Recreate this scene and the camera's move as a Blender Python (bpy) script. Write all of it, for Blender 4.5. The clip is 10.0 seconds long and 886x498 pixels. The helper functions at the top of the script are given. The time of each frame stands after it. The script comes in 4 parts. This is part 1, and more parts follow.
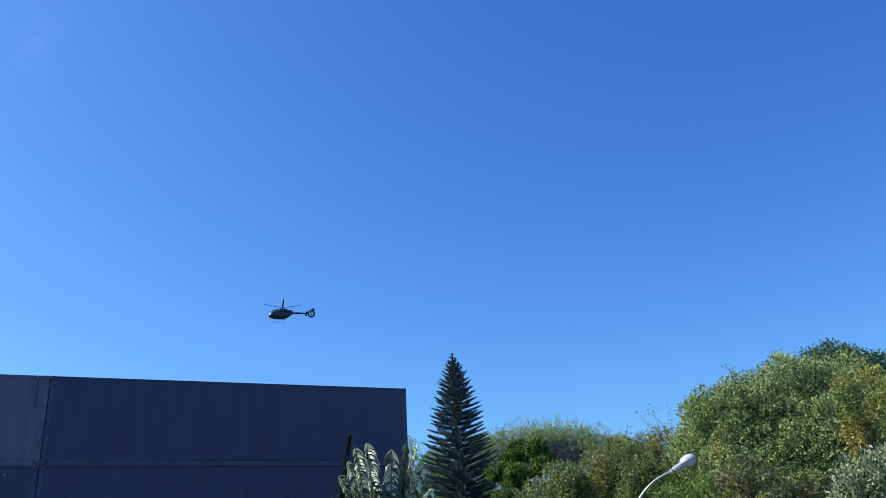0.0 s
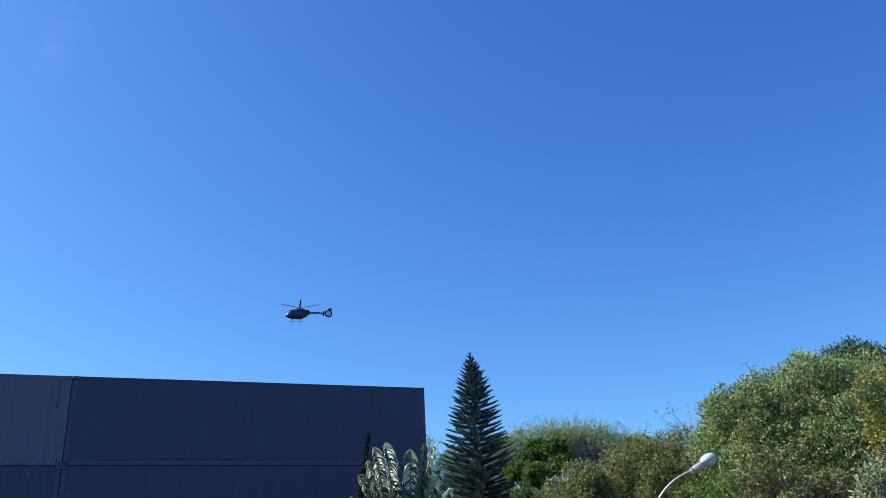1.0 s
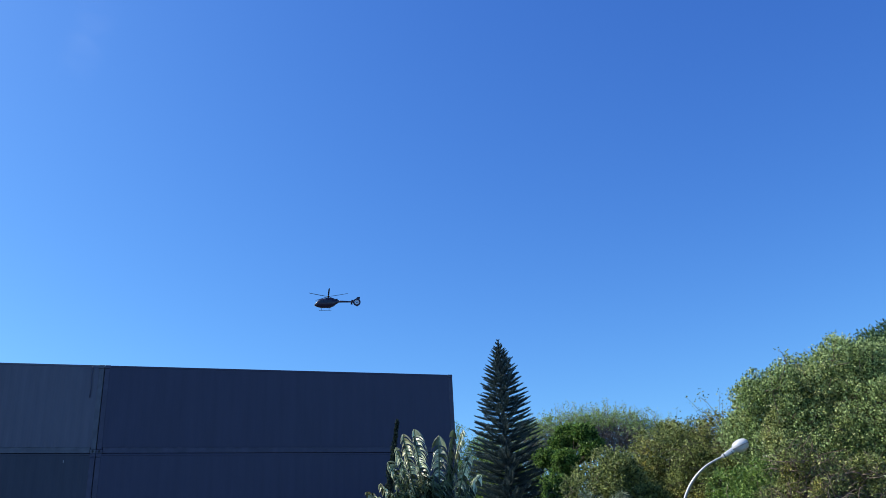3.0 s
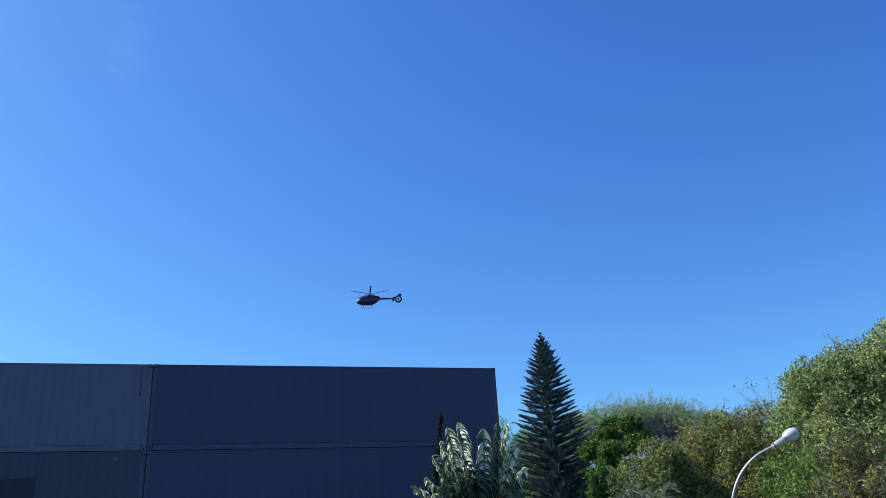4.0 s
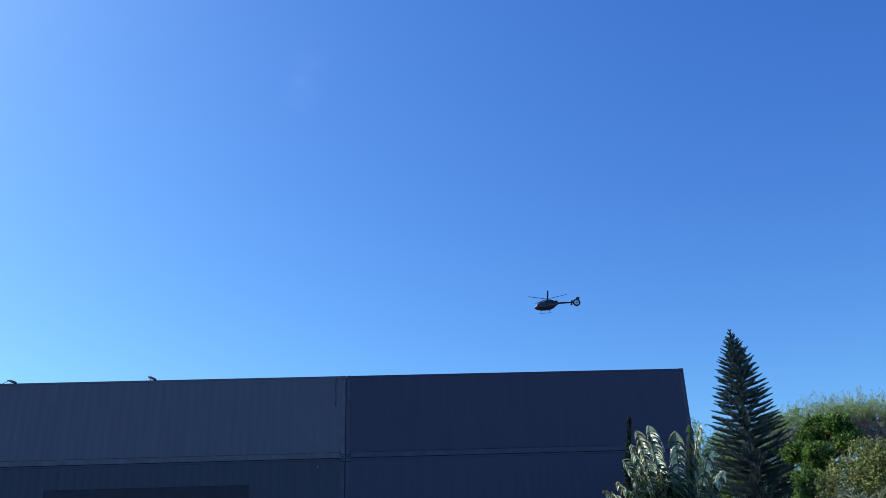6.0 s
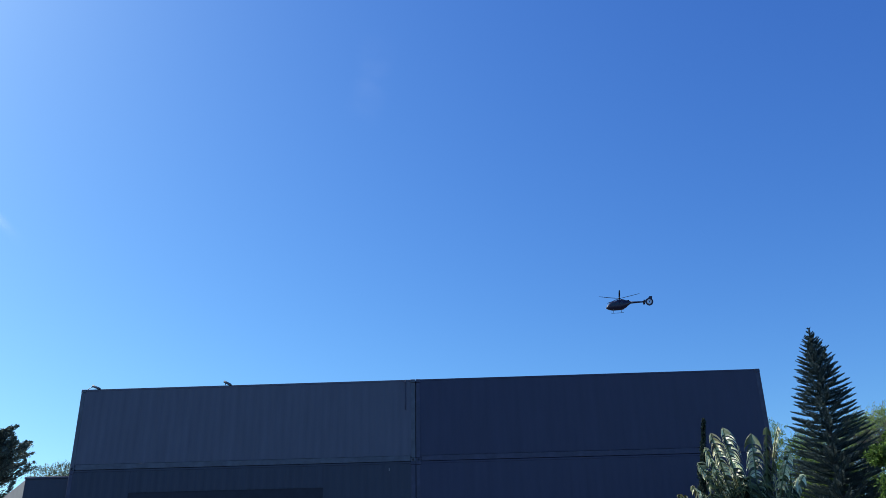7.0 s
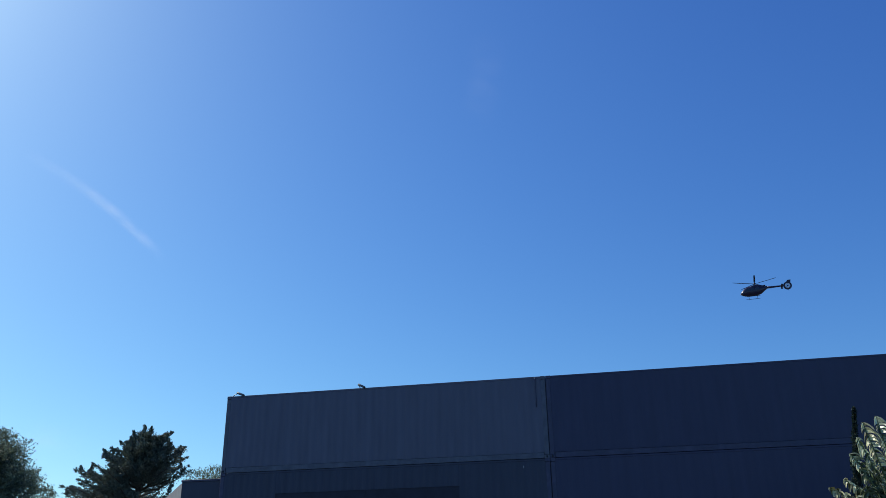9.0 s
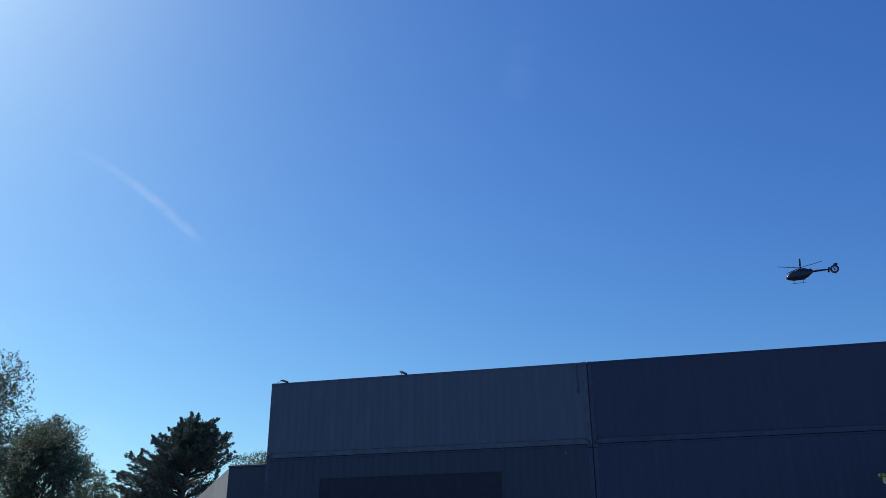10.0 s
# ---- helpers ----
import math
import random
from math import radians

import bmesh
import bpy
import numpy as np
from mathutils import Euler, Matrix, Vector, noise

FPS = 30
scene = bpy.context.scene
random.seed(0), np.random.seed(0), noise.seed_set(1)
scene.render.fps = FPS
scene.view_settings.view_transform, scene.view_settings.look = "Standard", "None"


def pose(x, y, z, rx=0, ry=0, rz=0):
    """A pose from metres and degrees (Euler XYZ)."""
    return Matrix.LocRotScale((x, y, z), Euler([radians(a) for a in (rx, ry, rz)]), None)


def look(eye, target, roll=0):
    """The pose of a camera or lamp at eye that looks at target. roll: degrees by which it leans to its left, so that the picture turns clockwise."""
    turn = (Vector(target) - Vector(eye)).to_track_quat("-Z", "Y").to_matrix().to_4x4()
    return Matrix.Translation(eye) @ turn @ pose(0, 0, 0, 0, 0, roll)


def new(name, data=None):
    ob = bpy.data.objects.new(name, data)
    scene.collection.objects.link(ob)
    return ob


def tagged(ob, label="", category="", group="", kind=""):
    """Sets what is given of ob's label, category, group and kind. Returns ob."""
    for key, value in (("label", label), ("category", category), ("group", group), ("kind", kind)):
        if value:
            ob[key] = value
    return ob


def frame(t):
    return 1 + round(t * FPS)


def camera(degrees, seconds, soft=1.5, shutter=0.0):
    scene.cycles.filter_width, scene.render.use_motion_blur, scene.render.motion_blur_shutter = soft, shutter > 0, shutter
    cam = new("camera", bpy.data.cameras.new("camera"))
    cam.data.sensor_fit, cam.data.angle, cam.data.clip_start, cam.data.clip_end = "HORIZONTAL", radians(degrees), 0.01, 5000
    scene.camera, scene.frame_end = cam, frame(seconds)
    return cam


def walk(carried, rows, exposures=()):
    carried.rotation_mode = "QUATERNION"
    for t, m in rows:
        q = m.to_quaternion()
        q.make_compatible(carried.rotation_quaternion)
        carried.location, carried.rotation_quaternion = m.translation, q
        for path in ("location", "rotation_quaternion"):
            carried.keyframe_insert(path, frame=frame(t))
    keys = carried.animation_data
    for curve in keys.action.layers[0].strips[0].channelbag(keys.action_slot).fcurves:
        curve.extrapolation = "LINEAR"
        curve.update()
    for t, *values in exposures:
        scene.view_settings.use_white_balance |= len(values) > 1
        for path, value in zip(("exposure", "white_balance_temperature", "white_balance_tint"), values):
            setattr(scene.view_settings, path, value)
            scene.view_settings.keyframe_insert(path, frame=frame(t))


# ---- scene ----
cam = camera(56.46, 10.0, soft=0.75)


def aim(x, y, z, yaw, pitch, roll):
    """A camera pose: yaw to the left, pitch up, roll leaning left, in degrees."""
    return pose(x, y, z, 0, 0, yaw) @ pose(0, 0, 0, 90 + pitch) @ pose(0, 0, 0, 0, 0, roll)


# seconds, place, yaw, pitch, roll: carried by someone standing, turning slowly to the left
PATH = [
    (0.0, 0.000, 0.000, 1.409, -22.24, 22.80, -3.32),
    (0.5, 0.003, 0.005, 1.404, -21.64, 22.80, -3.28),
    (1.0, -0.041, 0.010, 1.410, -21.01, 22.81, -3.16),
    (1.5, -0.071, 0.010, 1.422, -20.53, 22.60, -3.01),
    (2.0, -0.069, 0.031, 1.419, -19.86, 22.43, -3.04),
    (2.5, -0.017, 0.069, 1.430, -19.51, 22.21, -2.98),
    (4.0, 0.041, 0.166, 1.362, -15.91, 21.92, -3.27),
    (4.5, 0.034, 0.138, 1.346, -13.22, 21.99, -3.27),
    (5.0, 0.014, 0.090, 1.309, -9.93, 22.46, -3.11),
    (5.5, -0.001, 0.100, 1.309, -6.56, 23.08, -2.50),
    (6.0, 0.001, 0.101, 1.318, -2.90, 22.88, -2.01),
    (7.5, 0.152, 0.055, 1.356, 4.71, 23.22, -0.92),
    (8.0, 0.148, 0.060, 1.357, 7.50, 23.09, -0.80),
    (8.5, 0.150, 0.027, 1.353, 9.83, 23.16, -0.83),
    (9.0, 0.140, -0.002, 1.346, 11.52, 23.12, -0.90),
    (9.5, 0.127, -0.023, 1.339, 13.04, 22.71, -0.70),
    (10.0, 0.120, -0.039, 1.329, 14.47, 22.25, -0.41),
]
walk(cam, [(t, aim(*row)) for t, *row in PATH],
     exposures=[(0.0, 0.04), (5.0, 0.0), (6.0, -0.04), (7.5, -0.26), (9.0, -0.46), (10.0, -0.54)])

# ---- light ----
SUN_AZ, SUN_EL = -66.0, 44.0          # degrees clockwise from +y, degrees up
world = bpy.data.worlds.new("sky")
scene.world = world
world.use_nodes = True
wt = world.node_tree
for n in list(wt.nodes):
    wt.nodes.remove(n)
sky = wt.nodes.new("ShaderNodeTexSky")
sky.sky_type = "NISHITA"
sky.sun_disc = False
sky.sun_elevation = radians(SUN_EL)
sky.sun_rotation = radians(SUN_AZ)
sky.air_density, sky.dust_density, sky.ozone_density = 1.0, 0.8, 3.5
tone = wt.nodes.new("ShaderNodeHueSaturation")
tone.inputs["Saturation"].default_value = 1.12
back = wt.nodes.new("ShaderNodeBackground")
back.inputs["Strength"].default_value = 0.15
wout = wt.nodes.new("ShaderNodeOutputWorld")
wt.links.new(sky.outputs[0], tone.inputs["Color"])
deep = wt.nodes.new("ShaderNodeGamma")
deep.inputs["Gamma"].default_value = 1.12
tint = wt.nodes.new("ShaderNodeMix")
tint.data_type, tint.blend_type = "RGBA", "MULTIPLY"
tint.inputs["Factor"].default_value = 1.0
tint.inputs["B"].default_value = (0.56, 0.855, 1.06, 1)
wt.links.new(tone.outputs[0], deep.inputs["Color"])
wt.links.new(deep.outputs[0], tint.inputs["A"])
split = wt.nodes.new("ShaderNodeSeparateColor")
merge = wt.nodes.new("ShaderNodeCombineColor")
wt.links.new(tint.outputs["Result"], split.inputs[0])
# deep, clean air: the blue holds on overhead while red and green fall away
for i, (power, gain) in enumerate(((1.10, 1.07), (1.06, 0.94), (0.76, 1.55))):
    bend = wt.nodes.new("ShaderNodeMath")
    bend.operation = "POWER"
    bend.inputs[1].default_value = power
    lift = wt.nodes.new("ShaderNodeMath")
    lift.operation = "MULTIPLY"
    lift.inputs[1].default_value = gain
    wt.links.new(split.outputs[i], bend.inputs[0])
    wt.links.new(bend.outputs[0], lift.inputs[0])
    wt.links.new(lift.outputs[0], merge.inputs[i])
wt.links.new(merge.outputs[0], back.inputs["Color"])
wt.links.new(back.outputs[0], wout.inputs["Surface"])

sun = new("sun", bpy.data.lights.new("sun", "SUN"))
sun.data.energy, sun.data.angle, sun.data.color = 5.0, radians(0.53), (1.0, 0.94, 0.84)
a, e = radians(SUN_AZ), radians(SUN_EL)
SUN_WAY = Vector((math.sin(a) * math.cos(e), math.cos(a) * math.cos(e), math.sin(e)))
sun.matrix_world = look(SUN_WAY * 200, (0, 0, 0))

# ---- materials ----
def material(name, color, rough=0.6, metal=0.0, vary=0.25, scale=6.0, bump=0.15, bump_scale=60.0,
             stretch=(1, 1, 1), island=0.0, lucent=0.0, second=None, sheen=0.5):
    """A surface with two scales of colour variation and fine relief. island: colour spread from piece to piece."""
    m = bpy.data.materials.new(name)
    m.use_nodes = True
    nt = m.node_tree
    bsdf = nt.nodes["Principled BSDF"]
    bsdf.inputs["Roughness"].default_value = rough
    bsdf.inputs["Metallic"].default_value = metal
    bsdf.inputs["Specular IOR Level"].default_value = sheen
    co = nt.nodes.new("ShaderNodeTexCoord")
    mp = nt.nodes.new("ShaderNodeMapping")
    mp.inputs["Scale"].default_value = stretch
    nt.links.new(co.outputs["Object"], mp.inputs["Vector"])
    big = nt.nodes.new("ShaderNodeTexNoise")
    big.inputs["Scale"].default_value, big.inputs["Detail"].default_value = scale, 5
    nt.links.new(mp.outputs[0], big.inputs["Vector"])
    ramp = nt.nodes.new("ShaderNodeValToRGB")
    lo = [c * (1 - vary) for c in color]
    hi = [min(1, c * (1 + vary)) for c in color]
    if second:
        hi = list(second)
    ramp.color_ramp.elements[0].position, ramp.color_ramp.elements[1].position = 0.3, 0.7
    ramp.color_ramp.elements[0].color, ramp.color_ramp.elements[1].color = (*lo, 1), (*hi, 1)
    source = big.outputs["Fac"]
    if island:
        geo = nt.nodes.new("ShaderNodeNewGeometry")
        mix = nt.nodes.new("ShaderNodeMix")
        mix.inputs["Factor"].default_value = island
        nt.links.new(big.outputs["Fac"], mix.inputs["A"])
        nt.links.new(geo.outputs["Random Per Island"], mix.inputs["B"])
        source = mix.outputs["Result"]
    nt.links.new(source, ramp.inputs["Fac"])
    nt.links.new(ramp.outputs["Color"], bsdf.inputs["Base Color"])
    if bump:
        fine = nt.nodes.new("ShaderNodeTexNoise")
        fine.inputs["Scale"].default_value, fine.inputs["Detail"].default_value = bump_scale, 3
        nt.links.new(mp.outputs[0], fine.inputs["Vector"])
        bp = nt.nodes.new("ShaderNodeBump")
        bp.inputs["Strength"].default_value, bp.inputs["Distance"].default_value = bump, 0.02
        nt.links.new(fine.outputs["Fac"], bp.inputs["Height"])
        nt.links.new(bp.outputs[0], bsdf.inputs["Normal"])
    if lucent:
        tr = nt.nodes.new("ShaderNodeBsdfTranslucent")
        nt.links.new(ramp.outputs["Color"], tr.inputs["Color"])
        ms = nt.nodes.new("ShaderNodeMixShader")
        ms.inputs[0].default_value = lucent
        nt.links.new(bsdf.outputs[0], ms.inputs[1])
        nt.links.new(tr.outputs[0], ms.inputs[2])
        nt.links.new(ms.outputs[0], nt.nodes["Material Output"].inputs["Surface"])
    return m


def leafy(name, dark, light, rough=0.45, lucent=0.3, scale=0.5, sheen=0.4, patch=None, share=0.56):
    """Leaves that differ one from the next. patch: a tint taken on by whole sprays of turning or sunburnt leaves."""
    m = material(name, dark, rough, vary=0.0, second=light, scale=scale, bump=0, island=0.65, lucent=lucent, sheen=sheen)
    if patch:
        nt = m.node_tree
        ramp = next(n for n in nt.nodes if n.type == "VALTORGB")
        users = [k.to_socket for k in ramp.outputs["Color"].links]
        co = next(n for n in nt.nodes if n.type == "TEX_COORD")
        spot = nt.nodes.new("ShaderNodeTexNoise")
        spot.inputs["Scale"].default_value, spot.inputs["Detail"].default_value = 0.55, 4
        nt.links.new(co.outputs["Object"], spot.inputs["Vector"])
        edge = nt.nodes.new("ShaderNodeMapRange")
        edge.inputs["From Min"].default_value, edge.inputs["From Max"].default_value = share - 0.06, share + 0.08
        nt.links.new(spot.outputs["Fac"], edge.inputs["Value"])
        turn = nt.nodes.new("ShaderNodeMix")
        turn.data_type, turn.blend_type = "RGBA", "MULTIPLY"
        turn.inputs["B"].default_value = (*patch, 1)
        nt.links.new(edge.outputs[0], turn.inputs["Factor"])
        nt.links.new(ramp.outputs["Color"], turn.inputs["A"])
        for u in users:
            nt.links.new(turn.outputs["Result"], u)
    return m


PAINT_GREY = material("container_paint_slate", (0.129, 0.132, 0.170), 0.55, vary=0.08, scale=2.2, stretch=(1.5, 1.5, 0.22), bump=0.12, bump_scale=9, sheen=0.3)
PAINT_NAVY = material("container_paint_navy", (0.058, 0.060, 0.104), 0.5, vary=0.07, scale=2.0, stretch=(1.5, 1.5, 0.22), bump=0.10, bump_scale=9, sheen=0.3)
PAINT_LOW = material("container_paint_low", (0.060, 0.066, 0.092), 0.55, vary=0.09, scale=2.0, stretch=(1.5, 1.5, 0.22), bump=0.12, bump_scale=9, sheen=0.3)
RAIL_GREY = material("rail_paint_slate", (0.108, 0.116, 0.144), 0.55, vary=0.2, scale=4, bump=0.2, bump_scale=25)
RAIL_NAVY = material("rail_paint_navy", (0.060, 0.061, 0.104), 0.55, vary=0.2, scale=4, bump=0.2, bump_scale=25)
STEEL_DARK = material("dark_steel", (0.03, 0.03, 0.035), 0.6, metal=0.3, vary=0.3, scale=8)
VOID_BLACK = material("void_black", (0.018, 0.018, 0.02), 0.7, vary=0.3, scale=20)
SHUTTER = material("dark_shutter", (0.022, 0.022, 0.037), 0.65, vary=0.25, scale=3, bump=0.1)
ALU = material("grey_cast_aluminium", (0.14, 0.145, 0.155), 0.55, metal=0.3, vary=0.2, scale=10, bump=0.1)
POLE_GREY = material("galvanised_pole", (0.46, 0.47, 0.48), 0.45, metal=0.5, vary=0.18, scale=12, bump=0.1)
LAMP_WHITE = material("pale_grey_lamp_shell", (0.62, 0.63, 0.65), 0.35, vary=0.12, scale=9, bump=0.05)
LAMP_GLASS = material("frosted_lamp_bowl", (0.62, 0.60, 0.58), 0.18, vary=0.1, scale=6, bump=0.02)
ASPHALT = material("asphalt", (0.05, 0.05, 0.052), 0.9, vary=0.35, scale=0.35, bump=0.6, bump_scale=45)
CONCRETE = material("concrete", (0.30, 0.29, 0.27), 0.85, vary=0.25, scale=1.4, bump=0.4, bump_scale=30)
BEIGE = material("beige_plaster", (0.50, 0.47, 0.41), 0.85, vary=0.2, scale=1.1, stretch=(1, 1, 0.4), bump=0.3, bump_scale=25)
BARK = material("grey_brown_bark", (0.13, 0.10, 0.075), 0.9, vary=0.4, scale=5, stretch=(1, 1, 0.3), bump=0.8, bump_scale=25)
BARK_PALE = material("pale_grey_bark", (0.30, 0.27, 0.23), 0.9, vary=0.3, scale=5, stretch=(1, 1, 0.3), bump=0.6, bump_scale=25)
BARK_GREY = material("weathered_grey_twigs", (0.17, 0.15, 0.145), 0.9, vary=0.3, scale=5, bump=0)
STEM_BROWN = material("dry_brown_stems", (0.20, 0.15, 0.11), 0.85, vary=0.35, scale=4, bump=0)
NEEDLE = leafy("araucaria_needles", (0.050, 0.082, 0.086), (0.15, 0.20, 0.19), 0.6, 0.06, 1.5, 0.12)
CYPRESS = leafy("cypress_scales", (0.018, 0.036, 0.026), (0.06, 0.085, 0.06), 0.55, 0.08, 1.5)
CONIFER = leafy("dark_conifer_foliage", (0.115, 0.14, 0.115), (0.25, 0.285, 0.22), 0.6, 0.08, 0.8, 0.2)
LEAF_HILL = leafy("olive_leaves", (0.070, 0.125, 0.038), (0.57, 0.70, 0.28), 0.42, 0.24, 0.35, 0.4, (1.05, 0.84, 0.80), 0.60)
LEAF_YELLOW = leafy("yellowing_leaves", (0.13, 0.14, 0.032), (0.60, 0.56, 0.16), 0.45, 0.30, 0.5, 0.4, (0.50, 0.78, 0.78), 0.57)
LEAF_BROWN = leafy("dry_brownish_leaves", (0.055, 0.085, 0.025), (0.44, 0.50, 0.165), 0.5, 0.26, 0.5, 0.4, (1.30, 0.98, 0.68), 0.61)
LEAF_DEEP = leafy("deep_green_leaves", (0.022, 0.058, 0.014), (0.24, 0.40, 0.08), 0.55, 0.28, 0.6, 0.3)
LEAF_DARK = leafy("leathery_dark_leaves", (0.022, 0.055, 0.02), (0.15, 0.25, 0.075), 0.4, 0.20, 0.6)
LEAF_FRESH = leafy("fresh_green_leaves", (0.05, 0.12, 0.02), (0.32, 0.46, 0.11), 0.4, 0.32, 0.5)
LEAF_LIME = leafy("fresh_lime_leaves", (0.17, 0.28, 0.07), (0.44, 0.61, 0.21), 0.5, 0.45, 0.5)
LEAF_GREY = leafy("silvery_leaves", (0.04, 0.075, 0.03), (0.60, 0.66, 0.38), 0.38, 0.2, 0.6)
LEAF_FAR = leafy("backlit_green_leaves", (0.085, 0.115, 0.085), (0.30, 0.35, 0.21), 0.5, 0.22, 0.5, 0.3)
PALM_LEAF = material("waxy_palm_leaf", (0.06, 0.09, 0.035), 0.36, vary=0.1, scale=3.0, bump=0.25, bump_scale=30, island=0.75, lucent=0.22, second=(0.80, 0.90, 0.60), sheen=0.6)
PALM_DRY = material("yellowing_palm_leaf", (0.10, 0.11, 0.035), 0.36, vary=0.3, scale=3.0, bump=0.25, bump_scale=30, island=0.7, lucent=0.24, second=(0.94, 0.94, 0.56), sheen=0.6)
# darker copy of the palm leaf: shade between leaves is put into its colour
PALM_SHADED = material("shaded_palm_leaf", (0.02, 0.035, 0.016), 0.35, vary=0.2, scale=3.0, bump=0.25, bump_scale=30, island=0.7, lucent=0.12, second=(0.16, 0.21, 0.10), sheen=0.5)
PALM_STALK = material("palm_leaf_stalk", (0.12, 0.17, 0.07), 0.4, vary=0.3, scale=6, bump=0.1)
HELI_PAINT = material("dark_aircraft_paint", (0.026, 0.021, 0.048), 0.28, vary=0.15, scale=1.5, bump=0)
HELI_GLASS = material("smoked_canopy_glass", (0.012, 0.014, 0.02), 0.06, vary=0.1, scale=1, bump=0, sheen=0.8)
HELI_WHITE = material("white_aircraft_paint", (0.78, 0.78, 0.78), 0.35, vary=0.05, scale=2, bump=0)
BLADE = material("rotor_blade_composite", (0.03, 0.03, 0.035), 0.5, vary=0.1, scale=3, bump=0)


# ---- mesh helpers ----
def mesh_of(name, verts, faces, mat, smooth=False):
    me = bpy.data.meshes.new(name)
    me.from_pydata([tuple(v) for v in verts], [], faces)
    me.materials.append(mat)
    if smooth:
        me.polygons.foreach_set("use_smooth", [True] * len(me.polygons))
    me.update()
    return me


def quads_mesh(name, verts, mat):
    """A mesh of loose four-cornered faces from an (n, 4, 3) array."""
    n = len(verts)
    me = bpy.data.meshes.new(name)
    me.vertices.add(n * 4)
    me.vertices.foreach_set("co", np.asarray(verts, np.float32).ravel())
    me.loops.add(n * 4)
    me.loops.foreach_set("vertex_index", np.arange(n * 4, dtype=np.int32))
    me.polygons.add(n)
    me.polygons.foreach_set("loop_start", np.arange(0, n * 4, 4, dtype=np.int32))
    me.materials.append(mat)
    me.update(calc_edges=True)
    me.validate()
    return me


def put(name, me, parent=None, label=""):
    ob = new(name, me)
    if parent:
        ob.parent = parent
    if label:
        ob["label"] = label
    return ob


def part(name, bm, mat, parent, label="", smooth=False):
    me = bpy.data.meshes.new(name)
    if smooth:
        for f in bm.faces:
            f.smooth = True
    bm.to_mesh(me)
    bm.free()
    me.materials.append(mat)
    return put(name, me, parent, label)


def thing(name, place, label, category, group="", turn=0.0):
    ob = new(name)
    ob.matrix_world = pose(*place, 0, 0, turn)
    ob.empty_display_size = 0.2
    return tagged(ob, label, category, group)


def box(bm, x0, x1, y0, y1, z0, z1, bevel=0.0):
    r = bmesh.ops.create_cube(bm, size=1.0, matrix=Matrix.LocRotScale(((x0 + x1) / 2, (y0 + y1) / 2, (z0 + z1) / 2), None, (x1 - x0, y1 - y0, z1 - z0)))
    if bevel:
        edges = {ed for v in r["verts"] for ed in v.link_edges}
        bmesh.ops.bevel(bm, geom=list(edges), offset=bevel, segments=1, affect="EDGES")
    return bm


def boxed(*args):
    return box(bmesh.new(), *args)


def tube_arrays(points, radii, sides=8, start=0):
    """Vertices and faces of a round tube through points, closed at both ends."""
    pts = [Vector(p) for p in points]
    verts, faces = [], []
    ref = Vector((0.31, 0.77, 0.55))
    for i, p in enumerate(pts):
        d = (pts[min(i + 1, len(pts) - 1)] - pts[max(i - 1, 0)]).normalized()
        u = d.cross(ref).normalized()
        w = d.cross(u)
        for k in range(sides):
            ang = 2 * math.pi * k / sides
            verts.append(p + (u * math.cos(ang) + w * math.sin(ang)) * radii[i])
    for i in range(len(pts) - 1):
        for k in range(sides):
            a0, a1 = start + i * sides + k, start + i * sides + (k + 1) % sides
            faces.append((a0, a1, a1 + sides, a0 + sides))
    faces.append(tuple(start + k for k in reversed(range(sides))))
    faces.append(tuple(start + (len(pts) - 1) * sides + k for k in range(sides)))
    return verts, faces


def tube(name, points, radii, mat, parent, sides=10, label=""):
    v, f = tube_arrays(points, radii, sides)
    return put(name, mesh_of(name, v, f, mat, True), parent, label)


def loft(name, rings, mat, parent, label="", caps=True):
    """A smooth skin over rings of equal length."""
    n = len(rings[0])
    verts = [v for r in rings for v in r]
    faces = []
    for i in range(len(rings) - 1):
        for k in range(n):
            a0, a1 = i * n + k, i * n + (k + 1) % n
            faces.append((a0, a1, a1 + n, a0 + n))
    if caps:
        faces.append(tuple(reversed(range(n))))
        faces.append(tuple((len(rings) - 1) * n + k for k in range(n)))
    return put(name, mesh_of(name, verts, faces, mat, True), parent, label)

# ---- ground ----
def ground_sheet():
    bm = bmesh.new()
    bmesh.ops.create_grid(bm, x_segments=24, y_segments=24, size=4500)
    me = bpy.data.meshes.new("ground")
    bm.to_mesh(me)
    bm.free()
    me.materials.append(ASPHALT)
    tagged(put("ground", me), "grey asphalt yard running to the horizon", "ground", kind="structure")


ground_sheet()

# ---- stacked shipping containers ----
WALL_Y, SEAM_X, TIER, LONG, DEEP, FOOT = 29.078, -2.143, 2.885, 12.192, 2.438, 0.06


def corrugated(x0, x1, z0, z1, deep=0.036, pitch=0.278):
    """A pressed-steel sheet in the xz plane, its ribs upright; outer flats at y = 0."""
    xs, ys = [x0], [0.0]
    x = x0
    while x < x1 - 1e-6:
        for dx, y in ((0.072, 0.0), (0.068, deep), (0.070, deep), (0.068, 0.0)):
            x = min(x + dx * pitch / 0.278, x1)
            xs.append(x)
            ys.append(y)
            if x >= x1 - 1e-6:
                break
    verts, faces = [], []
    n = len(xs)
    for z, off in ((z0, 0.0), (z1, 0.0), (z1, 0.004), (z0, 0.004)):
        verts += [(px, py + off, z) for px, py in zip(xs, ys)]
    for i in range(n - 1):
        for r in range(4):
            q = (r + 1) % 4
            faces.append((r * n + i, r * n + i + 1, q * n + i + 1, q * n + i))
    return verts, faces


